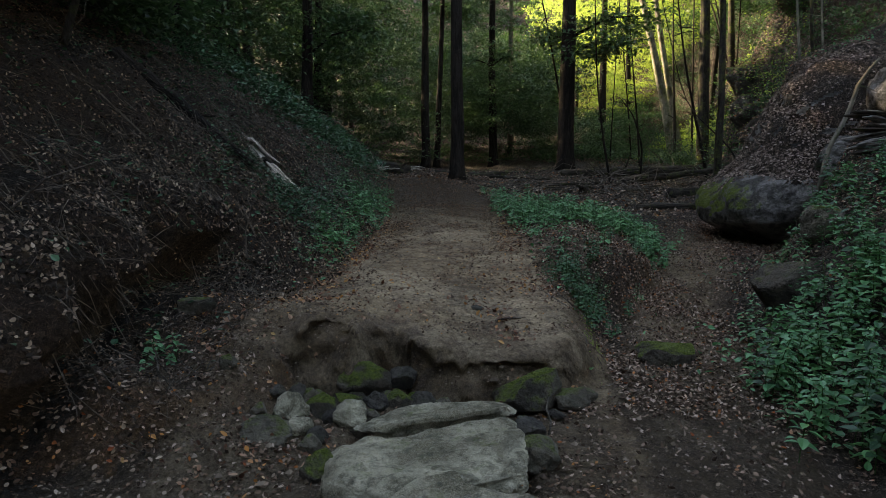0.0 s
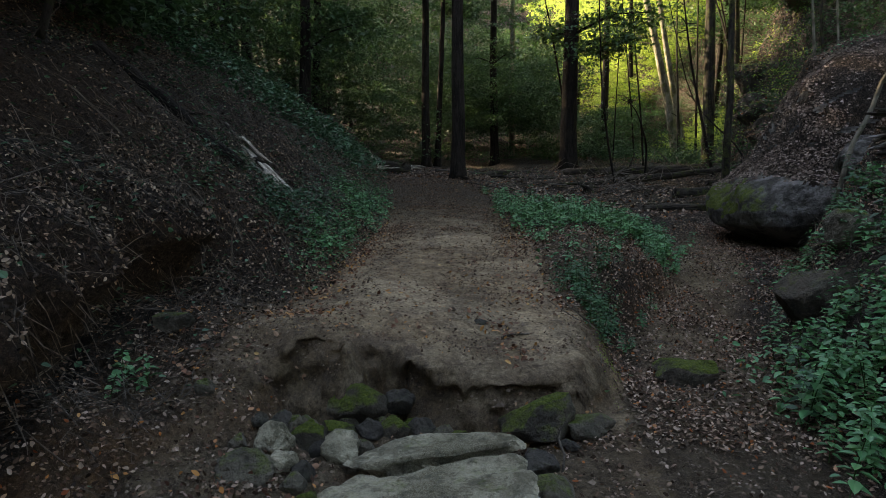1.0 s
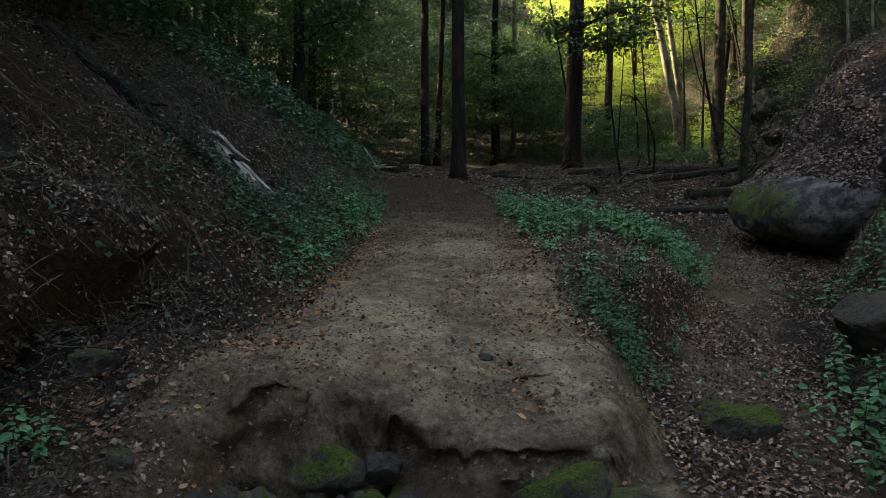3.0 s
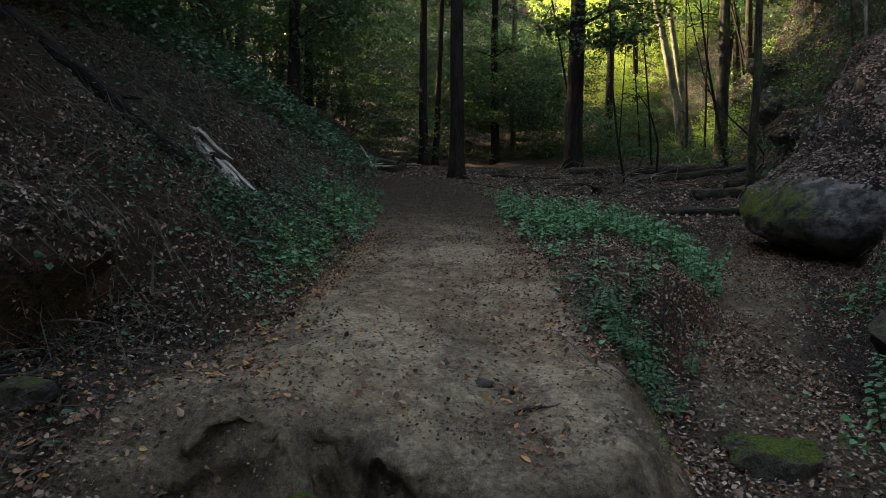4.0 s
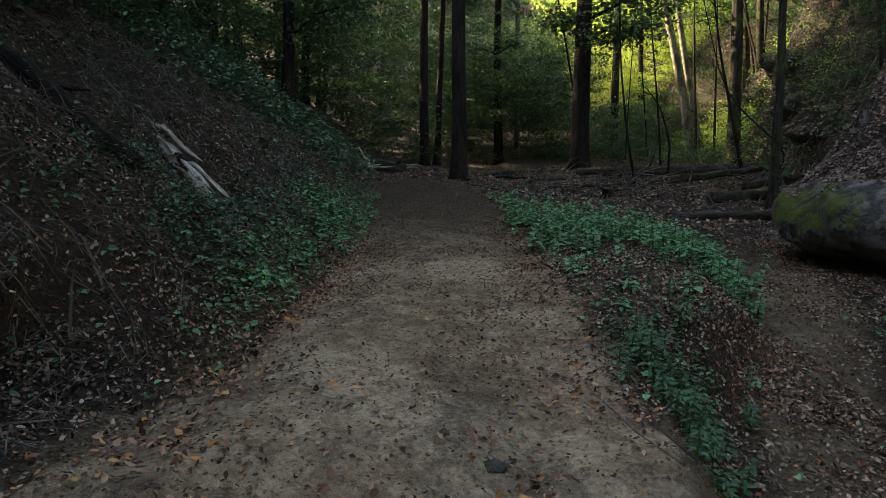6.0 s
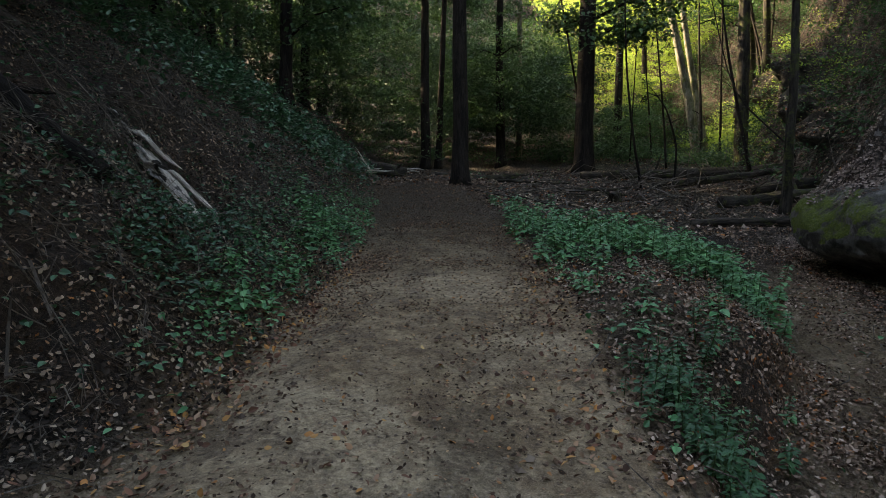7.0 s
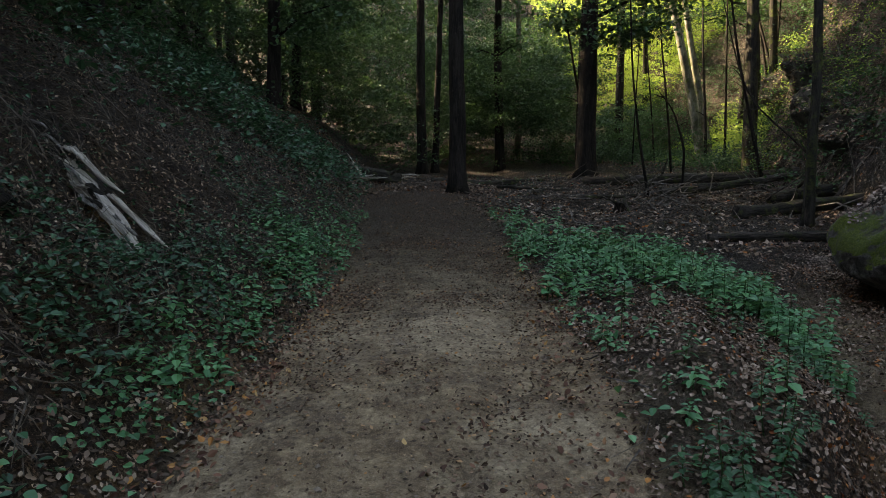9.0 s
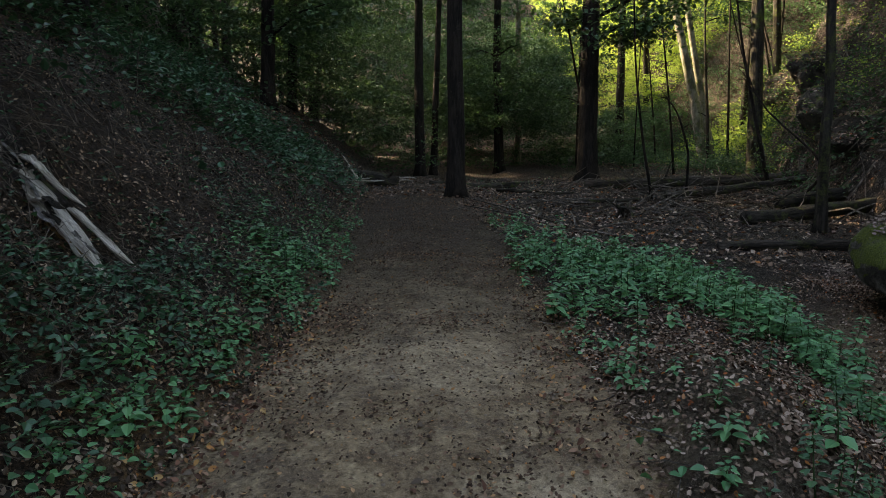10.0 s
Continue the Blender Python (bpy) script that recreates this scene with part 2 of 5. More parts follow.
RUSTY_LEAVES = leaf_material("rusty_fallen_leaves", [(0.0, (0.05, 0.026, 0.018)), (0.3, (0.13, 0.062, 0.040)), (0.55, (0.24, 0.115, 0.07)), (0.75, (0.38, 0.24, 0.155)), (0.88, (0.46, 0.19, 0.055)), (1.0, (0.52, 0.33, 0.14))], 0.0, 0.75, 0.15)
HERB = leaf_material("nettle_leaves", [(0.0, (0.045, 0.17, 0.070)), (0.6, (0.085, 0.30, 0.125)), (1.0, (0.16, 0.43, 0.18))], 0.3, 0.38, 0.5)
DIM_HERB = leaf_material("small_herb_leaves", [(0.0, (0.022, 0.085, 0.038)), (0.7, (0.048, 0.155, 0.068)), (1.0, (0.085, 0.22, 0.095))], 0.2, 0.4)
BRAMBLE = leaf_material("bramble_leaves", [(0.0, (0.014, 0.055, 0.028)), (0.7, (0.032, 0.115, 0.056)), (1.0, (0.065, 0.17, 0.08))], 0.15, 0.4)
# two greens for one foliage: shaded and sunlit brightness painted into the leaves
SHADE_LEAF = leaf_material("shaded_leaf_green", [(0.0, (0.014, 0.042, 0.020)), (0.6, (0.03, 0.08, 0.034)), (1.0, (0.06, 0.125, 0.042))], 0.25)
SUN_LEAF = leaf_material("sunlit_leaf_green", [(0.0, (0.05, 0.125, 0.022)), (0.5, (0.125, 0.23, 0.045)), (1.0, (0.30, 0.39, 0.09))], 0.58, through_colour=(0.58, 0.74, 0.15))

# ---- the lie of the land ----
def hash_noise(x, y, seed):
    """Smooth value noise in -1..1 on a unit lattice."""
    xi, yi = np.floor(x), np.floor(y)
    fx, fy = x - xi, y - yi
    fx, fy = fx * fx * (3 - 2 * fx), fy * fy * (3 - 2 * fy)

    def corner(a, b):
        v = np.sin(a * 127.1 + b * 311.7 + seed * 74.7) * 43758.5453
        return (v - np.floor(v)) * 2 - 1

    low = corner(xi, yi) * (1 - fx) + corner(xi + 1, yi) * fx
    high = corner(xi, yi + 1) * (1 - fx) + corner(xi + 1, yi + 1) * fx
    return low * (1 - fy) + high * fy


def fbm(x, y, seed, octaves=4):
    out, amp = 0.0, 0.5
    for n in range(octaves):
        out = out + amp * hash_noise(x * 2**n + n * 7.3, y * 2**n - n * 3.1, seed + n)
        amp *= 0.5
    return out


def smooth(a, b, v):
    s = np.clip((v - a) / (b - a), 0, 1)
    return s * s * (3 - 2 * s)


def path_z(y):
    return np.interp(y, [-5, 5.0, 5.35, 5.9, 6.6, 8.1, 9.5, 11.6, 15, 20, 24.5, 30, 40, 60, 110],
                     [-0.4, -0.1, 0.02, 0.27, 0.40, 0.46, 0.62, 0.74, 1.02, 1.45, 1.83, 2.1, 2.6, 4, 14])


def path_left(y):
    return np.interp(y, [4, 6.5, 8, 12.5, 15, 18.7, 24, 40, 60], [-2.2, -2.05, -1.78, -1.75, -2.0, -2.45, -3.2, -5, -9])


def path_right(y):
    return np.interp(y, [4, 6.5, 9.3, 12, 15, 18.7, 24, 30], [0.95, 0.9, 0.85, 0.75, 0.62, 0.24, -0.6, -1.0])


def trail_z(y):
    return np.interp(y, [-10, 3, 5, 8, 11.4, 15, 18.3, 21, 24, 27, 32, 36, 45, 60, 110],
                     [-0.7, -0.36, -0.27, -0.19, 0.18, 0.45, 0.85, 1.05, 1.25, 1.5, 2.0, 2.3, 3.0, 4, 14])


def bench_edge(y):
    return np.interp(y, [5, 6.5, 7.4, 8.3, 9.2, 9.8, 12, 15, 18, 24], [0.75, 1.0, 1.2, 1.6, 2.3, 2.65, 3.2, 3.4, 2.4, 0.8])


def right_toe(y):
    return np.interp(y, [0, 5, 6.5, 8, 10.5, 12, 13, 14, 15, 16, 16.8, 20, 26, 30, 36, 42, 50, 80],
                     [2.5, 2.9, 3.1, 3.6, 5.0, 5.9, 6.5, 6.35, 5.95, 6.25, 7.2, 9.8, 11.2, 12.2, 13.2, 15.5, 17, 18])


def nose_edge(x):
    return np.interp(x, [-2.4, -1.9, -1.6, -1.35, -1.05, -0.7, -0.48, -0.2, 0.1, 0.4, 0.7, 1.0, 1.3],
                     [4.9, 5.15, 5.5, 5.74, 5.8, 5.86, 5.66, 5.54, 5.5, 5.5, 5.55, 5.75, 6.1])


def height(x, y):
    x, y = np.asarray(x, float), np.asarray(y, float)
    xl, xr, xb, zt = path_left(y), path_right(y), bench_edge(y), trail_z(y)
    rough = fbm(x * 1.7, y * 1.7, 3)
    fine = fbm(x * 7, y * 7, 11, 3)
    crumb = 0.012 * fbm(x * 11, y * 11, 17, 3) + 0.004 * hash_noise(x * 33, y * 33, 19)
    # low ground with the earth mound beside the rocks
    low = zt + 0.42 * np.exp(-((x + 2.25) / 0.62) ** 2 - ((y - 5.1) / 0.55) ** 2) + (0.38 * smooth(-1.5, -2.7, x) + 0.34 * smooth(-2.2, -3.0, x)) * smooth(3.6, 4.8, y) + 0.05 * rough
    low = low - 0.06 * np.exp(-((x + 1.0) / 0.6) ** 2 - ((y - 5.5) / 0.35) ** 2)
    # the worn path and the bench beside it
    side = np.clip((x - xr) / 1.0, 0, 3)
    top = path_z(y) - 0.10 * side - 0.05 * smooth(0.2, 1.2, np.abs(x - (xl + xr) / 2)) + 0.025 * rough + 0.012 * fine
    top = top + 0.06 * np.exp(-((x + 1.2) / 0.35) ** 2) * smooth(11, 8, y) - 0.05 * np.exp(-((x - 0.1 - 0.06 * np.sin(y * 2)) / 0.3) ** 2 - ((y - 6.7) / 0.5) ** 2)
    top = top + 0.22 * smooth(-0.9, -1.7, x) * smooth(6.9, 5.9, y)
    # the leafy bench beside the path swells above it
    top = top + 0.42 * np.exp(-((x - 1.75) / 0.75) ** 2 - ((y - 10.1) / 1.25) ** 2) + 0.2 * np.exp(-((x - 2.4) / 0.8) ** 2 - ((y - 13.2) / 1.8) ** 2)
    wide = np.interp(x, [-2.4, -1.9, -1.5, -1.0, -0.5, 0.0], [0.8, 0.5, 0.28, 0.2, 0.2, 0.24])
    wide = wide + 0.28 * np.exp(-((x + 1.15) / 0.16) ** 2) + 0.12 * np.exp(-((x - 0.35) / 0.3) ** 2)
    edge = nose_edge(x) + 0.08 * hash_noise(x * 5, y * 0 + 1.0, 5) + 0.05 * hash_noise(x * 13, y * 0 + 3.0, 6)
    z = low + (top - low) * smooth(edge - wide, edge + 0.02 + 0.14 * smooth(-0.5, 0.0, x), y)
    for cx, cy, sx, sy, deep in ((-1.5, 5.46, 0.17, 0.12, 0.42), (-0.78, 5.70, 0.15, 0.12, 0.44), (0.4, 5.27, 0.3, 0.06, 0.26), (-0.05, 5.33, 0.16, 0.06, 0.16), (-0.42, 5.52, 0.14, 0.07, 0.2)):
        z = z - deep * np.exp(-((x - cx) / sx) ** 2 - ((y - cy) / sy) ** 2)
    z = z + 0.26 * np.exp(-((x + 1.12) / 0.16) ** 2 - ((y - 5.58) / 0.16) ** 2)
    z = z + 0.03 * hash_noise(x * 9, y * 9, 16) * smooth(6.4, 6.1, y) * smooth(5.1, 5.4, y) * smooth(-0.3, -0.6, x)
    z = z + 0.09 * fbm(x * 4, y * 4, 15) * smooth(6.3, 5.9, y) * smooth(-0.4, -0.8, x)
    # the slabs lie in a washed-out hollow
    z = z - 0.2 * smooth(-1.0, -0.75, x) * smooth(0.5, 0.3, x) * smooth(3.0, 3.4, y) * smooth(5.15, 4.9, y)
    # bench down to the trail
    drop = np.interp(y, [5, 8, 11, 14, 18], [0.75, 0.55, 0.5, 1.6, 2.5])
    wob = 0.16 * hash_noise(y * 1.6, y * 0 + 4.0, 8) * smooth(16, 11, y)
    z = z + (zt + 0.05 * rough + 0.01 * fine - z) * smooth(xb - 0.25 * drop + wob, xb + 0.75 * drop + wob, x)
    # left bank: an undercut lip near the front, a plain steep slope further on
    d = xl - x - 0.12
    lump = fbm(x * 0.9 + 3, y * 0.9, 21)
    keen = np.interp(y, [60, 100], [1, 0.5])
    # upper slope steepened to block the low sun; lowered further up to admit it
    flank = 0.84 * np.clip(d, 0, 3.4) + 0.52 * np.clip(d - 3.4, 0, 6) + 0.85 * np.clip(d - 9.4, 0, 34) + 0.05 * np.clip(d - 47, 0, 80)
    flank = flank * (1 - 0.9 * smooth(55, 80, y)) * keen
    lip_d = d - 1.0 - 0.16 * hash_noise(y * 1.3, y * 0, 14)
    lip = 0.16 * np.clip(d, 0, 1.0) + 0.44 * smooth(0.0, 0.16, lip_d) + 0.80 * np.clip(lip_d, 0, 2.8) + 0.5 * np.clip(lip_d - 2.8, 0, 6) + 0.8 * np.clip(lip_d - 8.8, 0, 34)
    k = smooth(8.6, 6.8, y)
    bank = flank * (1 - k) + np.minimum(lip + 0.1 * smooth(0.1, 0.3, lip_d), flank + 1.0) * k
    z = z + bank + (0.22 * lump + 0.05 * fine) * smooth(0.2, 1.6, d) + 1.6 * fbm(x * 0.12, y * 0.12, 31) * smooth(6, 14, d)
    z = z - 0.42 * np.exp(-((x + 3.45) / 0.55) ** 2 - ((y - 11.15) / 0.7) ** 2)
    # right bank
    e = x - right_toe(y)
    steep = np.interp(y, [4, 7, 8.5, 10, 12, 13, 15, 16.8, 20, 26, 29, 36, 40, 45, 50], [0.75, 0.9, 1.1, 1.7, 1.9, 2.0, 2.75, 2.0, 1.4, 1.9, 2.5, 2.5, 1.7, 0.9, 0.6])
    shelf = np.interp(y, [8, 11, 13, 17], [0.85, 0.6, 0.4, 0.6])
    foot = np.interp(y, [9, 11, 13, 15, 17, 20], [0.8, 1.1, 1.8, 1.4, 1.6, 4.0])
    rise = steep * np.clip(e, 0, foot) + shelf * np.clip(e - foot, 0, 3) + 0.6 * np.clip(e - foot - 3, 0, 26) + 0.12 * np.clip(e - 30, 0, 80)
    # ledges and gullies break the far crag
    rise = rise * (1 + 0.22 * fbm(y * 0.45 + 0.2 * x, x * 0.3, 43) * smooth(22, 27, y)) + 0.5 * fbm(x * 0.9, y * 0.9, 45) * smooth(22, 27, y) * smooth(0.3, 2.0, e)
    z = z + rise + (0.25 * lump + 0.04 * fine) * smooth(0.3, 2.0, e) + 1.2 * fbm(x * 0.15, y * 0.15, 41) * smooth(5, 12, e)
    # the valley floor further up
    far = smooth(17, 24, y) * smooth(0.2, 1.5, x - xr)
    z = z + far * 0.18 * fbm(x * 0.8, y * 0.8, 51)
    # the bank behind the leaning beech, climbing to the sunlit glade
    bank_top = np.interp(x, [10.5, 13, 17, 20, 24, 34, 60], [0, 0.8, 4.0, 6.0, 8.2, 11.5, 13])
    z = z + bank_top * smooth(54, 65, y + 0.25 * (x - 17) + 1.5 * fbm(x * 0.3, y * 0.3, 53)) + 0.5 * fbm(x * 0.5, y * 0.5, 55) * smooth(52, 56, y)
    z = z + crumb * smooth(22, 12, y)
    return z + 40 * smooth(75, 150, y) + 20 * smooth(-12, -60, y)


def lean_out(x, y):
    """How far the earth under x, y leans out over the hollow of the undercut bank."""
    d = path_left(y) - x - 1.12 - 0.16 * hash_noise(y * 1.3, y * 0, 14)
    lean = smooth(0.0, 0.2, d) * smooth(1.5, 0.3, d) * smooth(7.9, 6.6, y) * smooth(2.2, 3.4, y)
    return 0.62 * lean * (1 + 0.5 * hash_noise(y * 2.2, y * 0, 61) + 0.3 * hash_noise(y * 7, y * 0, 63))


def height_at(x, y):
    return float(height(np.array([x]), np.array([y]))[0])


# ---- building helpers ----
def bulk(name, verts, faces, mat, parent=None, shade=False):
    """One mesh object from an array of vertices and an array of faces of equal size."""
    verts, faces = np.asarray(verts, np.float32), np.asarray(faces, np.int32)
    me = bpy.data.meshes.new(name)
    me.vertices.add(len(verts))
    me.vertices.foreach_set("co", verts.ravel())
    n, k = faces.shape
    me.loops.add(n * k)
    me.loops.foreach_set("vertex_index", faces.ravel())
    me.polygons.add(n)
    me.polygons.foreach_set("loop_start", np.arange(0, n * k, k, dtype=np.int32))
    me.polygons.foreach_set("loop_total", np.full(n, k, np.int32))
    me.update(calc_edges=True)
    me.polygons.foreach_set("use_smooth", np.full(n, shade))
    me.materials.append(mat)
    ob = new(name, me)
    if parent is not None:
        ob.parent = parent
    return ob


def thing(name, x, y, z, label, category, group="", turn=0.0):
    ob = new(name)
    ob.empty_display_size = 0.1
    ob.matrix_world = pose(x, y, z, 0, 0, turn)
    return tagged(ob, label, category, group)


def tube(points, radii, sides=8, wobble=0.0, seed=0, cap=True):
    """Vertices and quads of a tapered tube along points."""
    pts, rad = np.asarray(points, float), np.asarray(radii, float)
    tang = np.gradient(pts, axis=0)
    tang /= np.linalg.norm(tang, axis=1, keepdims=True) + 1e-9
    ref = np.array([0.0, 0, 1]) if abs(tang[0][2]) < 0.8 else np.array([1.0, 0, 0])
    rng, rings = np.random.default_rng(seed), []
    phase = rng.uniform(0, 6.28, 4)
    for i, (p, tg, r) in enumerate(zip(pts, tang, rad)):
        a = np.cross(tg, ref)
        a /= np.linalg.norm(a) + 1e-9
        b = np.cross(tg, a)
        ang = np.linspace(0, 2 * np.pi, sides, endpoint=False)
        k = 1 + wobble * (0.6 * np.sin(3 * ang + phase[0] + i * 0.25) + 0.4 * np.sin(5 * ang + phase[1] - i * 0.4) + rng.uniform(-0.5, 0.5, sides) * 0.5)
        rings.append(p + r * k[:, None] * (np.cos(ang)[:, None] * a + np.sin(ang)[:, None] * b))
    v = np.concatenate(rings)
    f = []
    for i in range(len(pts) - 1):
        for j in range(sides):
            f.append((i * sides + j, i * sides + (j + 1) % sides, (i + 1) * sides + (j + 1) % sides, (i + 1) * sides + j))
    if cap:
        for base, flip in ((0, True), ((len(pts) - 1) * sides, False)):
            c = len(v)
            v = np.vstack([v, v[base:base + sides].mean(0)])
            for j in range(0, sides, 2):
                q = (base + j, base + (j + 1) % sides, base + (j + 2) % sides, c)
                f.append(q[::-1] if flip else q)
    return v, np.array(f)


def join(parts):
    vs, fs, n = [], [], 0
    for v, f in parts:
        vs.append(v)
        fs.append(f + n)
        n += len(v)
    return np.concatenate(vs), np.concatenate(fs)


LEAF_ALONG, LEAF_ACROSS = np.array([0, 0.13, 0.42, 0.76, 1.0, 0.76, 0.42, 0.13]), np.array([0, 0.20, 0.31, 0.18, 0, -0.18, -0.31, -0.20])
LEAF_FACES = np.array([(0, 2, 1), (0, 3, 2), (0, 4, 3), (0, 5, 4), (0, 6, 5), (0, 7, 6)])


def leaves(pos, along, normal, size, fold=0.12, curl=0.12, cheap=False, wide=1.0):
    """Folded, curled leaves: base positions, directions, normals (n, 3) and sizes (n)."""
    along = along / (np.linalg.norm(along, axis=1, keepdims=True) + 1e-9)
    side = np.cross(normal, along)
    side /= np.linalg.norm(side, axis=1, keepdims=True) + 1e-9
    up = np.cross(along, side)
    u, w = LEAF_ALONG, LEAF_ACROSS
    if cheap:
        u, w = np.array([0, 0.45, 1.0, 0.45]), np.array([0, 0.33, 0, -0.33])
    w = w * wide
    n, k = len(pos), len(u)
    fold, curl = np.broadcast_to(fold, n), np.broadcast_to(curl, n)
    lift = np.abs(w)[None] * fold[:, None] * 2 - (u**2)[None] * curl[:, None]
    v = pos[:, None] + size[:, None, None] * (u[None, :, None] * along[:, None] + w[None, :, None] * side[:, None] + lift[..., None] * up[:, None])
    f = (np.array([(0, 3, 2, 1)]) if cheap else LEAF_FACES)[None] + (np.arange(n) * k)[:, None, None]
    return v.reshape(-1, 3), f.reshape(-1, f.shape[-1])


def scatter_leaves(rng, xs, ys, zs, sizes, tilt, cheap=False, lift=0.006):
    """Leaves lying on the ground at the given places, tilted with it and somewhat at random."""
    e = 0.06
    n = np.stack([-(height(xs + e, ys) - height(xs - e, ys)) / (2 * e), -(height(xs, ys + e) - height(xs, ys - e)) / (2 * e), np.ones_like(xs)], 1)
    n /= np.linalg.norm(n, axis=1, keepdims=True)
    n = n + rng.normal(0, tilt, n.shape)
    n /= np.linalg.norm(n, axis=1, keepdims=True)
    a = rng.normal(size=n.shape)
    a -= (a * n).sum(1, keepdims=True) * n
    pos = np.stack([xs + lean_out(xs, ys), ys, zs + lift + rng.uniform(0, 0.02, len(xs)) * (1 + 2 * tilt)], 1)
    return leaves(pos, a, n, sizes, rng.uniform(-0.15, 0.3, len(xs)), rng.uniform(-0.3, 0.35, len(xs)), cheap)


# ---- ground: one sheet, fine where the camera passes ----
def lines(stops):
    out = [stops[0][0]]
    for (a, step), (b, _) in zip(stops, stops[1:]):
        n = max(1, round((b - a) / step))
        out += list(a + (b - a) * (np.arange(1, n + 1) / n))
    return np.array(out)


def make_ground():
    xs = lines([(-160, 8), (-60, 2.5), (-25, 0.7), (-9, 0.2), (-4.5, 0.05), (-3.0, 0.03), (3.2, 0.06), (8, 0.2), (12, 0.3), (18, 0.8), (45, 3), (80, 8), (160, 8)])
    ys = lines([(-70, 6), (-12, 1.2), (1, 0.35), (3.4, 0.03), (5.05, 0.014), (6.0, 0.03), (8.4, 0.05), (13, 0.09), (18, 0.2), (25, 0.3), (40, 0.6), (60, 2), (110, 6), (190, 8)])
    gx, gy = np.meshgrid(xs, ys)
    gz = height(gx, gy)
    # lips lean out over the hollows below them
    d = path_left(gy) - gx - 0.12
    d = d - 1.0 - 0.16 * hash_noise(gy * 1.3, gy * 0, 14)
    px = gx + lean_out(gx, gy)
    fwd = smooth(0.02, 0.08, gy - nose_edge(gx)) * smooth(0.45, 0.1, gy - nose_edge(gx)) * (0.7 * np.exp(-((gx + 1.5) / 0.22) ** 2) + smooth(-1.0, -0.8, gx) * (1 - 0.5 * smooth(-0.5, -0.1, gx))) * smooth(1.15, 0.8, gx)
    py = gy - 0.2 * fwd * (1 + 0.5 * hash_noise(gx * 3.1, gy * 0, 62) + 0.5 * hash_noise(gx * 9, gz * 9, 64))
    face = smooth(-0.4, -0.1, gy - nose_edge(gx)) * smooth(0.12, 0.02, gy - nose_edge(gx)) * smooth(-2.0, -1.6, gx) * smooth(1.3, 1.0, gx)
    py = py + face * (0.16 * fbm(gx * 5, gz * 6, 65) + 0.045 * fbm(gx * 15, gz * 15, 66))
    v = np.stack([px, py, gz], -1).reshape(-1, 3)
    ny, nx = gx.shape
    i = (np.arange(ny - 1)[:, None] * nx + np.arange(nx - 1)[None]).ravel()
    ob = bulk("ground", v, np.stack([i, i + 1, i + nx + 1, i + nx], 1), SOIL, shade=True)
    # bare trodden earth against leaf-covered soil
    edge = 0.22 * fbm(gx * 2.3, gy * 2.3, 71)
    bare = smooth(-0.5, 0.0, gx - path_left(gy) + 1.6 * edge) * smooth(0.45, 0.05, gx - path_right(gy) + 1.6 * edge) * (0.25 + 0.75 * smooth(19, 11, gy + 6 * edge)) * smooth(28, 20, gy) * (0.4 + 0.6 * smooth(4.9, 5.5, gy + edge))
    tcx = np.interp(gy, [2, 5, 8, 11.4, 15], [1.9, 2.0, 2.6, 4.1, 5.4])
    trail = 0.8 * smooth(0.95, 0.35, np.abs(gx - tcx) + 0.8 * edge) * smooth(16, 13, gy) * (0.45 + 0.55 * smooth(5.0, 7.5, gy + edge))
    front = smooth(5.9, 5.4, gy) * smooth(-3.1, -2.6, gx) * smooth(3.0, 1.8, gx + 2 * edge) * 0.4
    bench = 0.35 * smooth(-0.1, 0.3, gx - path_right(gy) + edge) * smooth(0.1, -0.4, gx - bench_edge(gy)) * smooth(7, 8.5, gy) * smooth(12.5, 11, gy)
    nose = smooth(0.5, 0.2, gx - 1.0 + edge) * smooth(-0.4, 0.2, gx - path_left(gy)) * smooth(8, 7, gy) * 0.9
    mound = 0.75 * np.exp(-((gx + 2.15) / 0.5) ** 2 - ((gy - 5.1) / 0.6) ** 2)
    bare = np.maximum.reduce([bare, trail, front, nose, bench, mound])
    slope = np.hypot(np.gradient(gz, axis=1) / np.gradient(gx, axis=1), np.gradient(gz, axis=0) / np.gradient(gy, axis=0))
    # shade of steep faces and the undercut wall, painted into the soil colour
    damp_shade = np.maximum(smooth(1.0, 1.9, slope) * smooth(16, 12, gy) * smooth(5.0, 4.0, gx) * (0.95 - 0.55 * smooth(-2.0, -1.6, gx)), 0.97 * smooth(0.5, 0.85, d + 1.0) * smooth(0.25, 0.0, d) * smooth(7.9, 6.6, gy))
    damp_shade = np.maximum(damp_shade, 0.3 * smooth(6.2, 5.9, gy + 0.6 * edge) * smooth(-0.3, -0.6, gx) * smooth(-2.0, -1.5, gx))
    damp_shade = np.maximum(damp_shade, 0.5 * smooth(5.4, 5.2, gy) * smooth(-1.9, -1.6, gx) * smooth(0.9, 0.6, gx))
    damp_shade = np.maximum(damp_shade, 0.5 * smooth(6.4, 5.5, gy + 1.4 * edge) * smooth(-2.2, -1.9, gx) * smooth(1.3, 1.0, gx))
    # left bank and upper hillside darkened to carry the shade over them
    damp_shade = np.maximum(damp_shade, 0.72 * smooth(0.1, 0.8, path_left(gy) - gx + edge) * smooth(26, 20, gy) * smooth(-14, -10, gx))
    damp_shade = np.maximum(damp_shade, 0.85 * smooth(-3.9, -4.8, gx + edge) * smooth(30, 22, gy) * smooth(-20, -15, gx))
    damp_shade = np.maximum(damp_shade, 0.28 * smooth(-1.4, -1.9, gx + 0.8 * edge) * smooth(-3.2, -2.8, gx) * smooth(6.0, 5.4, gy))
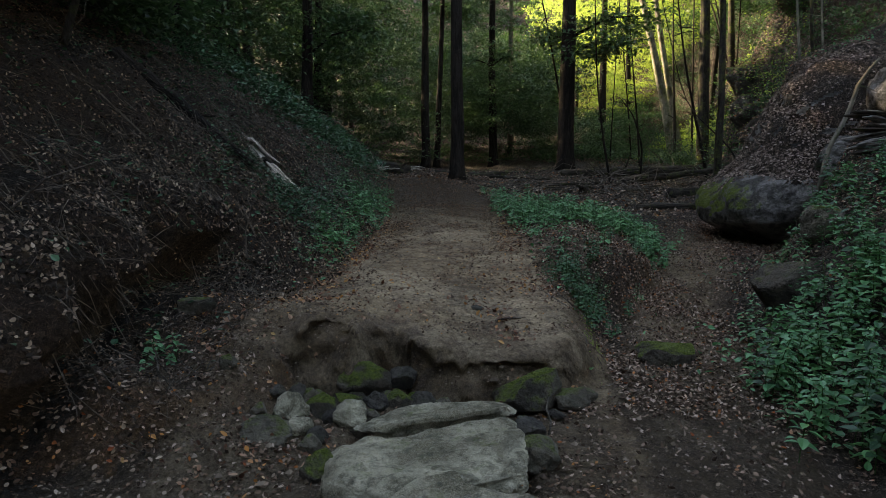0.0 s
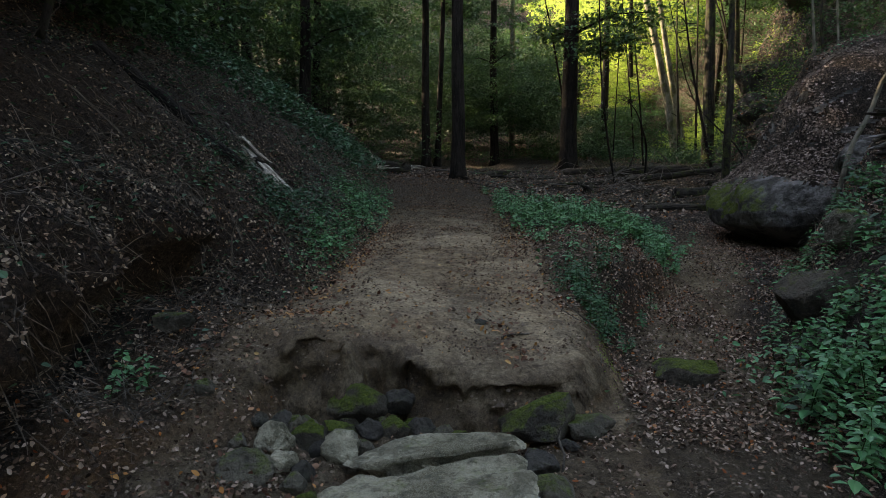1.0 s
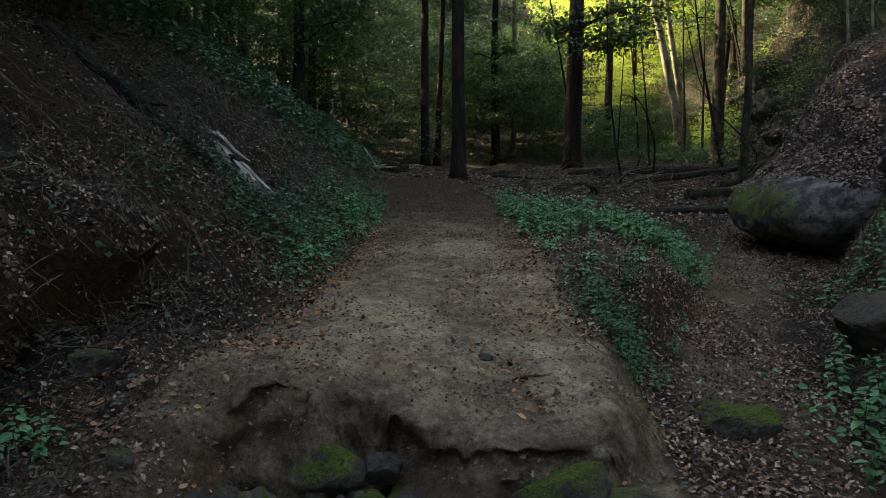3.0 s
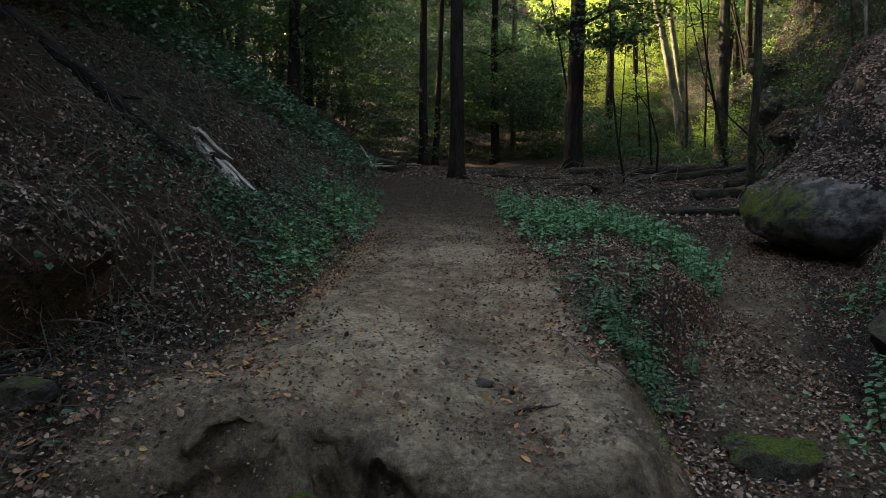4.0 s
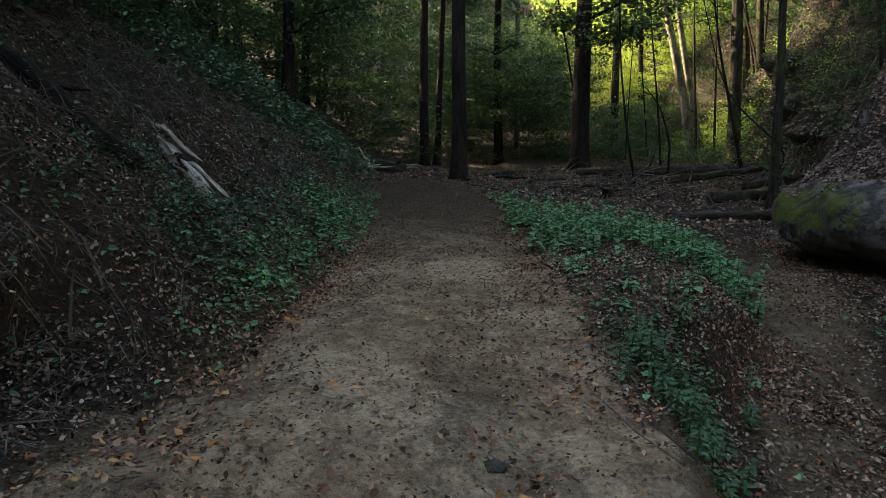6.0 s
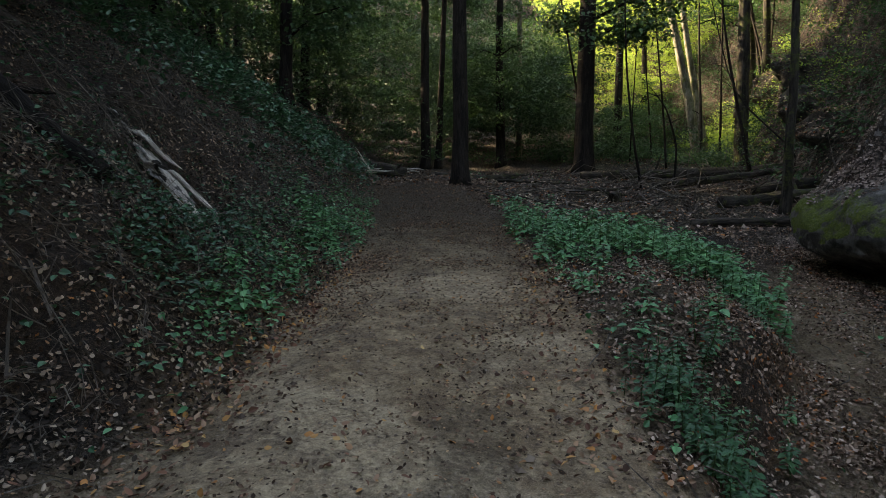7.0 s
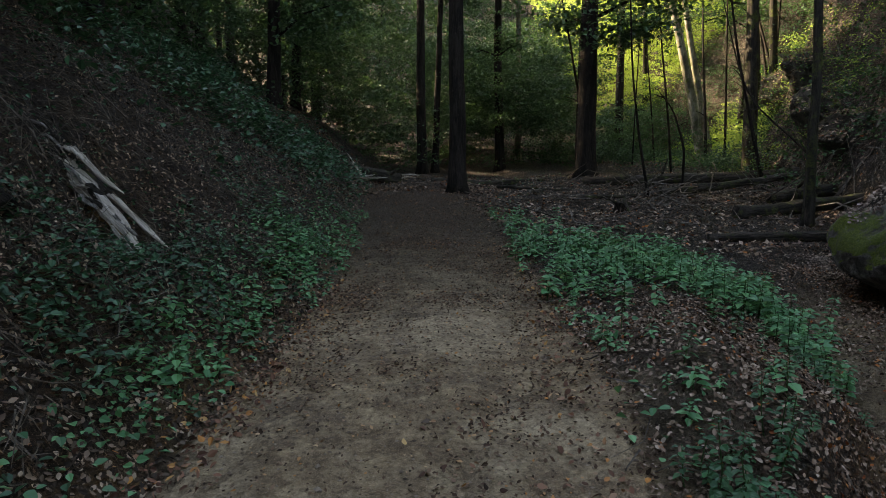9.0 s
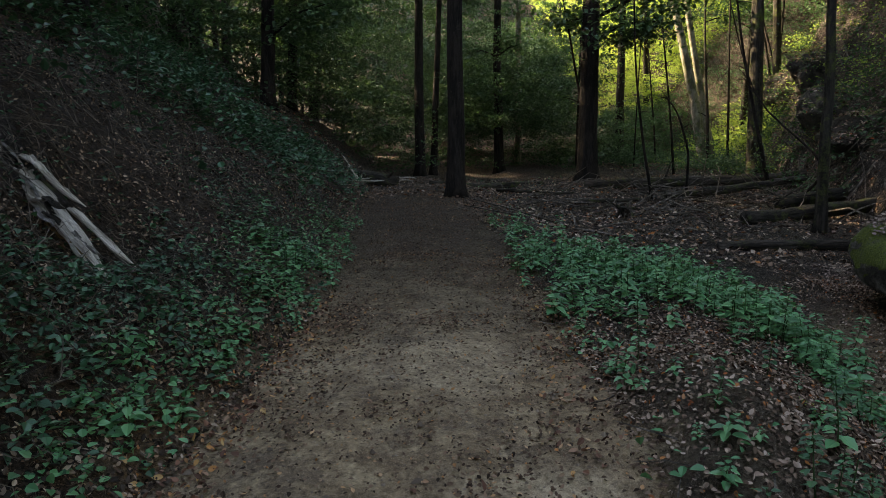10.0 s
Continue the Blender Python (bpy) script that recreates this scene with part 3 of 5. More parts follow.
    # a damp rut worn down the middle of the nose
    rut = 0.16 + 0.10 * np.sin(gy * 2.1)
    damp_shade = np.maximum(damp_shade, 0.42 * np.exp(-((gx - rut) / (0.16 + 0.3 * np.abs(edge))) ** 2) * smooth(7.3, 6.6, gy) * smooth(5.6, 5.9, gy))
    damp_shade = np.maximum(damp_shade, 0.35 * smooth(0.05, 0.2, fbm(gx * 1.6, gy * 1.1, 73)) * smooth(9.5, 7.5, gy) * bare)
    for key, val in (("bare", bare), ("damp_shade", damp_shade)):
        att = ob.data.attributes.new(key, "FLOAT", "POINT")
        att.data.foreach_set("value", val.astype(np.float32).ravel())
    return tagged(ob, "brown forest soil with a trodden sandy path and leaf-strewn banks", "ground", kind="structure")


make_ground()

# ---- stones ----
def stone_mesh(size, seed, level=4, cuts=7, rough=0.12, flat=0.0, square=0.0, depth=0.0):
    """A weathered, faceted stone of the given full size, its lowest point at z = 0."""
    bm = bmesh.new()
    bmesh.ops.create_icosphere(bm, subdivisions=level, radius=1.0)
    v = np.array([p.co[:] for p in bm.verts])
    f = np.array([[p.index for p in q.verts] for q in bm.faces])
    bm.free()
    if square:
        v = v / (np.abs(v).max(1, keepdims=True) ** square)
    rng = np.random.default_rng(seed)
    for _ in range(cuts):
        n = rng.normal(size=3)
        n /= np.linalg.norm(n)
        over = np.maximum(v @ n - rng.uniform(0.55, 0.86) + depth, 0)
        v = v - 0.92 * over[:, None] * n
    if flat:
        v[:, 2] -= 0.95 * np.maximum(v[:, 2] - (1 - flat), 0)
    o = seed * 13.7
    bumpy = fbm(v[:, 0] * 1.6 + o, v[:, 1] * 1.6 + v[:, 2] * 1.1, seed) + 0.45 * fbm(v[:, 0] * 4 + v[:, 2] * 4.4, v[:, 1] * 4 - v[:, 2] * 2 + o, seed + 3)
    v = v * (1 + rough * bumpy[:, None] * 2)
    v = (v - v.min(0)) / (v.max(0) - v.min(0)) - [0.5, 0.5, 0]
    return v * np.array(size), f


def stone(name, x, y, size, seed, mat, label, turn=0.0, sink=0.25, z=None, level=4, cuts=7, rough=0.12, flat=0.0, group="", tilt=(0, 0), category="rock", square=0.0, depth=0.0):
    v, f = stone_mesh(size, seed, level, cuts, rough, flat, square, depth)
    ob = bulk(name, v, f, mat, shade=True)
    base = (height_at(x, y) if z is None else z) - sink * size[2]
    ob.matrix_world = pose(x, y, base, tilt[0], tilt[1], turn)
    return tagged(ob, label, category, group)


def slab(outline, plane, thick, seed, label, relief=0.03, under=0.0):
    """A weathered sandstone slab: corners round its top, the top's plane (height at 0, 4 and rise along x and y), thickness."""
    rng = np.random.default_rng(seed)
    pts = np.array(outline, float)
    mid = pts.mean(0)
    gap = np.linalg.norm(np.roll(pts, -1, 0) - pts, axis=1)
    run = np.concatenate([[0], np.cumsum(gap)])
    u = np.linspace(0, run[-1], 170, endpoint=False)
    ring = np.column_stack([np.interp(u, run, np.append(pts[:, i], pts[0, i])) for i in range(2)])
    for _ in range(3):
        ring = 0.25 * np.roll(ring, 1, 0) + 0.5 * ring + 0.25 * np.roll(ring, -1, 0)
    ring += (ring - mid) * (0.05 * fbm(ring[:, 0] * 6, ring[:, 1] * 6, seed) + 0.012 * hash_noise(ring[:, 0] * 22, ring[:, 1] * 22, seed + 1))[:, None]
    rows = []
    for k in np.concatenate([np.linspace(0.02, 0.93, 34), [0.96, 0.98, 0.992, 1.0]]):
        p = mid + (ring - mid) * k
        z = plane[0] + plane[1] * p[:, 0] + plane[2] * (p[:, 1] - 4) + relief * 2.2 * fbm(p[:, 0] * 2.2, p[:, 1] * 2.2, seed + 2) + relief * fbm(p[:, 0] * 9, p[:, 1] * 9, seed + 3)
        # worn steps across the bedding
        step = p[:, 1] + 0.35 * p[:, 0] + 0.25 * fbm(p[:, 0] * 2, p[:, 1] * 2, seed + 4)
        z = z - 0.018 * smooth(0.1, 0.14, np.mod(step * 1.7 + seed, 1)) * smooth(1.0, 0.5, np.mod(step * 1.7 + seed, 1))
        z = z - 0.03 * smooth(0.93, 1.0, k)
        rows.append(np.column_stack([p, z]))
    rim = rows[-1]
    for k in np.linspace(0.06, 1, 14):
        out = 1 + 0.05 * hash_noise(ring[:, 0] * 4 + k * 5, ring[:, 1] * 4 - k * 3, seed + 5) + 0.03 * hash_noise(ring[:, 0] * 2, k * 9 + ring[:, 1] * 2, seed + 6) - 0.14 * k * k - under * min(1, k * 7)
        rows.append(np.column_stack([mid + (ring - mid) * out[:, None], rim[:, 2] - thick * k]))
    n, m = len(rows), len(ring)
    i, j = np.meshgrid(np.arange(n - 1), np.arange(m), indexing="ij")
    f = np.stack([i * m + j, (i + 1) * m + j, (i + 1) * m + (j + 1) % m, i * m + (j + 1) % m], -1).reshape(-1, 4)
    return tagged(bulk("rock_slab", np.concatenate(rows), f, PALE_STONE, shade=True), label, "rock")


slab([(-0.66, 4.41), (-0.47, 4.47), (-0.14, 4.51), (0.28, 4.54), (0.36, 4.40), (0.36, 4.05), (0.36, 3.66), (-0.1, 3.52), (-0.43, 3.46), (-0.92, 3.7), (-0.97, 4.23), (-0.83, 4.44)], (-0.078, 0.12, 0.0), 0.42, 33, "broad pale grey sandstone slab across the foot of the path")
slab([(-0.92, 4.62), (-0.8, 4.76), (-0.4, 4.98), (-0.15, 4.92), (0.33, 4.82), (0.36, 4.60), (-0.09, 4.60), (-0.45, 4.56), (-0.72, 4.47)], (-0.072, 0.12, 0.0), 0.4, 34, "narrow pale sandstone slab split off along a dark crack", 0.02, 0.32)
slab([(-0.46, 3.38), (-0.3, 3.5), (-0.1, 3.52), (0.0, 3.36), (0.34, 3.3), (0.5, 3.05), (0.42, 2.4), (-0.5, 2.35), (-0.72, 2.75), (-0.6, 3.2)], (0.0, 0.08, 0.03), 0.42, 38, "smooth pale sandstone slab with leaves in its cracks")
stone("rock", -0.96, 5.5, (0.52, 0.42, 0.36), 21, MOSSY_STONE, "rounded moss-covered rock in the washed-out hollow", 15, 0.3, z=-0.2)
stone("rock", -1.47, 4.86, (0.30, 0.26, 0.27), 22, PALE_STONE, "angular pale grey rock among cobbles", 40, 0.25, z=-0.22)
stone("rock", 0.54, 5.30, (0.64, 0.46, 0.40), 23, MOSSY_STONE, "wedge-shaped mossy rock at the edge of the slab", 20, 0.2, z=-0.27, cuts=14, tilt=(4, -12), square=0.4, rough=0.06, level=5, depth=-0.03)
stone("rock", 2.08, 6.55, (0.62, 0.42, 0.30), 24, MOSSY_STONE, "flat mossy stone lying on the side trail", -8, 0.3, cuts=13, flat=0.45, square=0.5, rough=0.07, depth=-0.05, level=5)
stone("rock", -2.62, 5.78, (0.38, 0.22, 0.15), 25, GREY_STONE, "flat grey stone under the earth bank", -12, 0.15, cuts=12, flat=0.6, square=0.6, rough=0.06, depth=0.1, tilt=(4, -6))
stone("rock", 4.05, 7.85, (0.9, 0.8, 0.85), 26, BLOCK_STONE, "blocky dark rock with moss on its shoulder", 25, 0.15, cuts=16, z=0.02, square=0.6, rough=0.05, level=5, depth=0.12)
stone("rock", -0.62, 5.55, (0.28, 0.26, 0.22), 27, DARK_STONE, "dark damp stone under the eroded path edge", 10, 0.25, z=-0.15)
stone("rock", 0.92, 5.35, (0.42, 0.30, 0.2), 28, GREY_STONE, "low brown stone half sunk in soil", 5, 0.35, z=-0.24)
stone("rock", 5.0, 9.0, (0.7, 0.6, 0.55), 41, GREY_STONE, "grey rock half hidden by herbs on the bank", 50, 0.3)
rng = np.random.default_rng(5)
for n, (x, y, s, mat) in enumerate([(-1.38, 5.38, 0.34, GREY_STONE), (-1.22, 5.02, 0.33, MOSSY_STONE), (-1.05, 5.2, 0.24, MOSSY_STONE), (-0.98, 4.86, 0.26, PALE_STONE),
                                    (-0.82, 5.2, 0.20, DARK_STONE), (-0.62, 5.26, 0.21, MOSSY_STONE), (-0.42, 5.34, 0.2, DARK_STONE), (-0.85, 5.03, 0.18, GREY_STONE), (-1.32, 4.66, 0.17, PALE_STONE),
                                    (-0.25, 5.3, 0.16, GREY_STONE), (-1.55, 4.5, 0.34, GREY_STONE), (-1.18, 4.62, 0.2, DARK_STONE), (0.45, 4.75, 0.26, DARK_STONE),
                                    (0.5, 4.3, 0.3, GREY_STONE), (-1.05, 4.1, 0.3, MOSSY_STONE), (-1.4, 5.15, 0.16, GREY_STONE), (-0.7, 4.96, 0.15, PALE_STONE), (-1.0, 5.35, 0.17, GREY_STONE), (0.2, 5.28, 0.15, DARK_STONE), (-1.12, 4.85, 0.15, DARK_STONE), (-1.3, 5.22, 0.13, MOSSY_STONE), (-0.74, 5.38, 0.17, GREY_STONE), (-0.52, 5.42, 0.14, MOSSY_STONE), (-1.5, 5.12, 0.2, DARK_STONE),
                                    (-0.9, 4.75, 0.13, GREY_STONE), (-1.2, 4.42, 0.16, GREY_STONE), (-1.62, 4.98, 0.14, DARK_STONE), (-0.12, 5.24, 0.13, MOSSY_STONE), (-1.05, 4.98, 0.12, PALE_STONE), (0.72, 5.1, 0.14, DARK_STONE), (-1.68, 4.72, 0.13, GREY_STONE)]):
    word = {GREY_STONE: "grey", MOSSY_STONE: "moss-topped", DARK_STONE: "dark damp", PALE_STONE: "pale"}[mat]
    s *= 1.22
    stone("cobble", x, y, (s, s * rng.uniform(0.7, 0.95), s * rng.uniform(0.6, 0.85)), 50 + n, mat, f"{word} sandstone cobble in the washed-out gully", rng.uniform(0, 360), 0.28,
          level=4, cuts=9, group="cobbles in the gully", category="cobble")
stone("pebble", 0.06, 6.62, (0.19, 0.12, 0.11), 80, DARK_STONE, "dark stone sunk in the path", 10, 0.6, level=4, cuts=12, rough=0.2, category="stone")
stone("pebble", -2.02, 4.98, (0.16, 0.12, 0.16), 81, GREY_STONE, "small grey stone stuck in the earth mound", 0, 0.4, level=3, category="stone")

# the great overhanging boulder and the outcrop above it
def boulder_mesh(cx, cy):
    """A great rounded rock: outlines stacked in height, undercut at the foot, drawn back into the slope above the nose."""
    zs = np.concatenate([np.linspace(-0.3, 0.75, 18), np.linspace(0.78, 2.1, 54), np.linspace(2.14, 4.6, 62)])
    out = np.interp(zs, [-0.3, 0.2, 0.45, 0.6, 0.8, 1.1, 1.4, 1.6, 1.75, 2.3, 3.0, 3.7, 4.2, 4.6], [1.6, 1.8, 2.2, 2.75, 3.08, 3.24, 3.2, 3.06, 2.85, 2.35, 2.05, 1.7, 1.2, 0.05])
    for _ in range(6):
        out[1:-1] = 0.25 * out[:-2] + 0.5 * out[1:-1] + 0.25 * out[2:]
    ang = np.linspace(0, 2 * np.pi, 340, endpoint=False)
    c, d = np.cos(ang), np.sin(ang)
    round_off = (np.abs(c) ** 2.5 + np.abs(d) ** 2.5) ** (-1 / 2.5)
    rows = []
    for z, r in zip(zs, out):
        px, py = cx + r * c * round_off, cy + 0.66 * r * d * round_off
        bulge = 0.2 * fbm(px * 0.8 + z * 0.5, py * 0.8 - z * 0.7, 95) + 0.09 * fbm(px * 2.6 - z * 2.1, py * 2.6 + z * 2.4, 96)
        # a shelving crack runs along the face
        seam = -0.03 * np.exp(-((z - 1.12 - 0.07 * np.sin(px * 2.2 + 0.4) - 0.12 * (px - 6.2)) / 0.05) ** 2) * smooth(5.6, 6.4, px)
        k = 1 + (bulge + seam) / max(r, 0.5)
        rows.append(np.column_stack([cx + (px - cx) * k, cy + (py - cy) * k, z + 0.16 * fbm(px * 0.9, py * 0.9, 97)]))
    n, m = len(zs), len(ang)
    f = [(i * m + j, i * m + (j + 1) % m, (i + 1) * m + (j + 1) % m, (i + 1) * m + j) for i in range(n - 1) for j in range(m)]
    return np.concatenate(rows), np.array(f)


big = bulk("boulder", *boulder_mesh(8.4, 13.9), CLIFF_STONE, shade=True)
# soil and leaves lie on everything above the bare nose
big.data.materials.append(SOIL)
for face in big.data.polygons:
    c = face.center
    face.material_index = int(c.z > 1.72 + 0.3 * fbm(c.x * 1.1, c.y * 1.1, 98) + 0.16 * fbm(c.x * 5, c.y * 5 + c.z * 3, 99) and face.normal.z > 0.12)
tagged(big, "huge grey overhanging boulder with moss and leaf litter", "boulder")
stone("outcrop", 8.3, 11.6, (2.4, 2.0, 1.5), 93, CLIFF_STONE, "pale rock outcrop high on the leafy bank", 20, 0.6, level=5, cuts=10, category="rock")
stone("outcrop", 6.75, 11.7, (1.1, 0.9, 0.8), 94, CLIFF_STONE, "smooth bluish grey rock face on the bank", 50, 0.55, level=5, cuts=8, category="rock")


crags = []
for n, (x, y, sx, sz) in enumerate([(13.6, 30.0, 3.0, 2.4), (14.6, 33.5, 3.2, 2.8), (12.4, 26.6, 2.6, 2.0), (15.4, 37.0, 3.0, 2.2), (16.0, 31.5, 3.0, 2.4)]):
    crags.append(stone("crag", x, y, (sx, sx * 0.8, sz), 130 + n, CRAG_STONE, "moss-grown sandstone crag on the steep valley side", n * 47, 0.6, level=5, cuts=12, rough=0.2, category="rock", square=0.3))


# ---- fallen wood: trunks and splinters are built along their own z ----
def along(a, b):
    a, b = Vector(a), Vector(b)
    return Matrix.Translation(a) @ (b - a).to_track_quat("Z", "Y").to_matrix().to_4x4(), (b - a).length


def wood(name, a, b, r0, r1, mat, label, category="log", seed=0, sides=18, n=22, wobble=0.07, knots=2):
    m, ln = along(a, b)
    base = new(name)
    base.empty_display_size = 0.1
    base.matrix_world = m
    tagged(base, label, category)
    rng = np.random.default_rng(seed)
    s = np.linspace(0, 1, n)
    drift = np.cumsum(rng.normal(0, 0.014, (n, 2)), 0) * math.sqrt(ln) * 0.6
    drift -= s[:, None] * drift[-1]
    pts = np.column_stack([drift, s * ln])
    bulk("trunk", *tube(pts, (r0 + (r1 - r0) * s) * rng.uniform(0.93, 1.07, n), sides, wobble, seed), mat, base, True)
    for k in range(knots):
        i = rng.integers(3, n - 3)
        ang, out = rng.uniform(0, 6.28), rng.uniform(0.25, 0.7)
        d = np.array([math.cos(ang), math.sin(ang), rng.uniform(0.2, 0.8)])
        bulk("branch_stub", *tube([pts[i], pts[i] + d * (r0 + out * 0.4), pts[i] + d * (r0 + out)], [r0 * 0.3, r0 * 0.2, r0 * 0.08], 6, 0.2, seed + k), mat, base)
    return base


def plank(parent, a, b, width, thick, mat, seed, name="splinter", label=""):
    """A ragged splinter of torn wood from a to b, in the world."""
    m, ln = along(a, b)
    rng = np.random.default_rng(seed)
    n = 15
    s = np.linspace(0, 1, n)
    half = width * (0.5 + 0.12 * np.cumsum(rng.normal(0, 0.5, n)) * 0.4) * np.minimum(1, (1.04 - s) * 3.2)
    half = np.maximum(half, 0.006)
    shift = np.cumsum(rng.normal(0, 0.006, n))
    bow = 0.02 * np.sin(s * 5 + seed)
    across = np.array([-1, -0.45, 0.1, 0.55, 1, 0.5, -0.1, -0.55])
    deep = np.array([0, 0.8, 0.5, 1.0, 0.1, -0.8, -1, -0.7])
    jag = rng.uniform(0.6, 1.3, (n, 8))
    v = np.stack([(across[None] * half[:, None] + shift[:, None]), bow[:, None] + thick * deep[None] * jag * np.minimum(1, (1.05 - s) * 3)[:, None] * 0.5, np.repeat(s[:, None] * ln, 8, 1) + rng.normal(0, 0.008, (n, 8))], -1).reshape(-1, 3)
    f = [(i * 8 + j, i * 8 + (j + 1) % 8, i * 8 + 8 + (j + 1) % 8, i * 8 + 8 + j) for i in range(n - 1) for j in range(8)]
    e = (n - 1) * 8
    f += [(0, 7, 6, 1), (1, 6, 5, 2), (2, 5, 4, 3), (e, e + 1, e + 6, e + 7), (e + 1, e + 2, e + 5, e + 6), (e + 2, e + 3, e + 4, e + 5)]
    ob = bulk(name, v, np.array(f), mat, parent)
    ob.matrix_world = m
    ob.matrix_parent_inverse = parent.matrix_world.inverted()
    ob.matrix_basis = m
    return tagged(ob, label)


log = wood("broken_log", (-6.3, 12.15, height_at(-6.3, 12.15) + 0.05), (-3.72, 11.3, 1.98), 0.17, 0.12, ROTTEN_BARK, "fallen tree on the bank, its broken end split into bleached splinters", seed=5, knots=0)
for n, (a, b, w, k) in enumerate([((-4.05, 11.36, 2.36), (-3.12, 10.98, 1.46), 0.2, 0.09), ((-3.95, 11.22, 2.16), (-3.2, 10.95, 1.50), 0.10, 0.07), ((-3.8, 11.36, 2.12), (-3.06, 11.34, 1.50), 0.085, 0.05),
                                  ((-4.05, 11.42, 2.48), (-3.5, 11.36, 2.04), 0.085, 0.05), ((-4.4, 11.42, 2.66), (-3.55, 11.18, 1.9), 0.24, 0.09), ((-4.5, 11.38, 2.76), (-4.2, 11.3, 2.52), 0.10, 0.05), ((-4.1, 11.42, 2.52), (-3.88, 11.34, 2.33), 0.09, 0.05)]):
    plank(log, a, b, w, k, PALE_WOOD, 300 + n, label="bleached pale splinter of torn wood")
chips = np.random.default_rng(341)
for n in range(14):
    # short torn flakes along the split trunk
    u = chips.uniform(0, 1) ** 0.8
    a = np.array([-4.75, 11.42, 2.98]) + u * np.array([1.35, -0.36, -1.2]) + chips.normal(0, 0.035, 3)
    d = np.array([0.2, -0.04, -0.17]) * chips.uniform(0.5, 1.3) + chips.normal(0, 0.03, 3)
    plank(log, a, a + d, chips.uniform(0.03, 0.075), chips.uniform(0.02, 0.045), (PALE_WOOD, GREY_WOOD, ROTTEN_BARK)[n % 3], 342 + n)
plank(log, (-3.72, 11.17, 1.93), (-3.32, 11.05, 1.62), 0.07, 0.08, OCHRE_WOOD, 312, label="weathered ochre heartwood showing in the split")
scrap = thing("wood_scrap", -2.84, 11.36, 1.3, "small pale scrap of wood stuck in the bank", "wood scrap")
plank(scrap, (-2.93, 11.36, 1.44), (-2.86, 11.35, 1.24), 0.05, 0.025, PALE_WOOD, 320, "board")
for a, b, r0, r1, mat, lab in [((6.9, 22.1, 1.22), (11.6, 23.6, 1.62), 0.21, 0.18, MOSSY_BARK, "sawn mossy log lying across the valley floor"),
                               ((4.9, 18.6, 0.88), (8.2, 18.3, 0.95), 0.13, 0.11, ROTTEN_BARK, "low mossy log half sunk in leaves"),
                               ((4.5, 31.5, 1.98), (15.0, 29.5, 2.6), 0.22, 0.16, ROTTEN_BARK, "long fallen trunk across the hollow"),
                               ((6.5, 27.5, 1.72), (12.5, 28.8, 2.3), 0.16, 0.11, ROTTEN_BARK, "dark fallen trunk among dead branches"),
                               ((9.0, 24.8, 1.5), (14.5, 26.2, 2.3), 0.22, 0.17, MOSSY_BARK, "moss-grown fallen trunk beside the boulder"),
                               ((0.9, 30.0, 1.90), (3.6, 28.4, 1.80), 0.07, 0.04, ROTTEN_BARK, "dead limb lying on the valley floor"),
                               ((2.4, 27.2, 1.52), (5.4, 26.6, 1.62), 0.08, 0.05, ROTTEN_BARK, "dark dead limb on the leaves"),
                               ((-4.9, 29.5, 2.55), (-3.0, 30.4, 2.2), 0.28, 0.25, ROTTEN_BARK, "fallen log end at the top of the path"),
                               ((-1.8, 31.5, 2.1), (3.0, 33.0, 2.1), 0.16, 0.13, ROTTEN_BARK, "dark log lying behind the path crest")]:
    wood("fallen_log", a, b, r0, r1, mat, lab, seed=int(abs(a[0]) * 10 + a[1]))
torn = thing("torn_stump", -4.05, 27.8, height_at(-4.05, 27.8), "torn pale stump with jagged splinters", "stump")
z0 = height_at(-4.05, 27.8)
for n, (dx, dy, dz, w) in enumerate([(-0.55, 0.0, 0.95, 0.10), (-0.42, 0.1, 0.62, 0.09), (-0.2, 0.0, 0.5, 0.12), (0.45, 0.0, 0.20, 0.11), (0.7, -0.1, 0.10, 0.08), (0.15, 0, 0.32, 0.12), (0.9, 0.1, 0.05, 0.07)]):
    plank(torn, (-4.05 - dx * 0.15, 27.8, z0 + 0.05), (-4.05 + dx, 27.8 + dy, z0 + dz), w * 1.3, 0.05, PALE_WOOD, 330 + n)
scrap = thing("wood_scrap", -2.75, 30.6, height_at(-2.75, 30.6), "flat pale scrap of split wood", "wood scrap")
plank(scrap, (-2.9, 30.3, height_at(-2.75, 30.6) + 0.28), (-2.2, 30.4, height_at(-2.75, 30.6) + 0.22), 0.16, 0.06, PALE_WOOD, 350, "board")
plank(scrap, (-2.9, 30.25, height_at(-2.75, 30.6) + 0.16), (-2.35, 30.3, height_at(-2.75, 30.6) + 0.14), 0.12, 0.06, PALE_WOOD, 351, "board")
rot = thing("rotten_stump", 6.45, 10.6, height_at(6.45, 10.6), "weathered grey rotten stump with layered splintered wood", "stump")
splint = np.random.default_rng(361)
for n in range(11):
    low = 2.12 + 0.07 * n + splint.uniform(-0.03, 0.03)
    tip = (splint.uniform(5.95, 6.45), 10.5 + splint.uniform(-0.12, 0.12), low)
    plank(rot, (7.3, 10.75 + splint.uniform(-0.1, 0.1), 2.42 + 0.025 * n), tip, splint.uniform(0.12, 0.34), splint.uniform(0.05, 0.13), GREY_WOOD if n % 3 else ROTTEN_BARK, 360 + n)
pole = thing("leaning_pole", 6.0, 11.0, 1.3, "bare crooked grey branch leaning against the leafy bank", "branch")
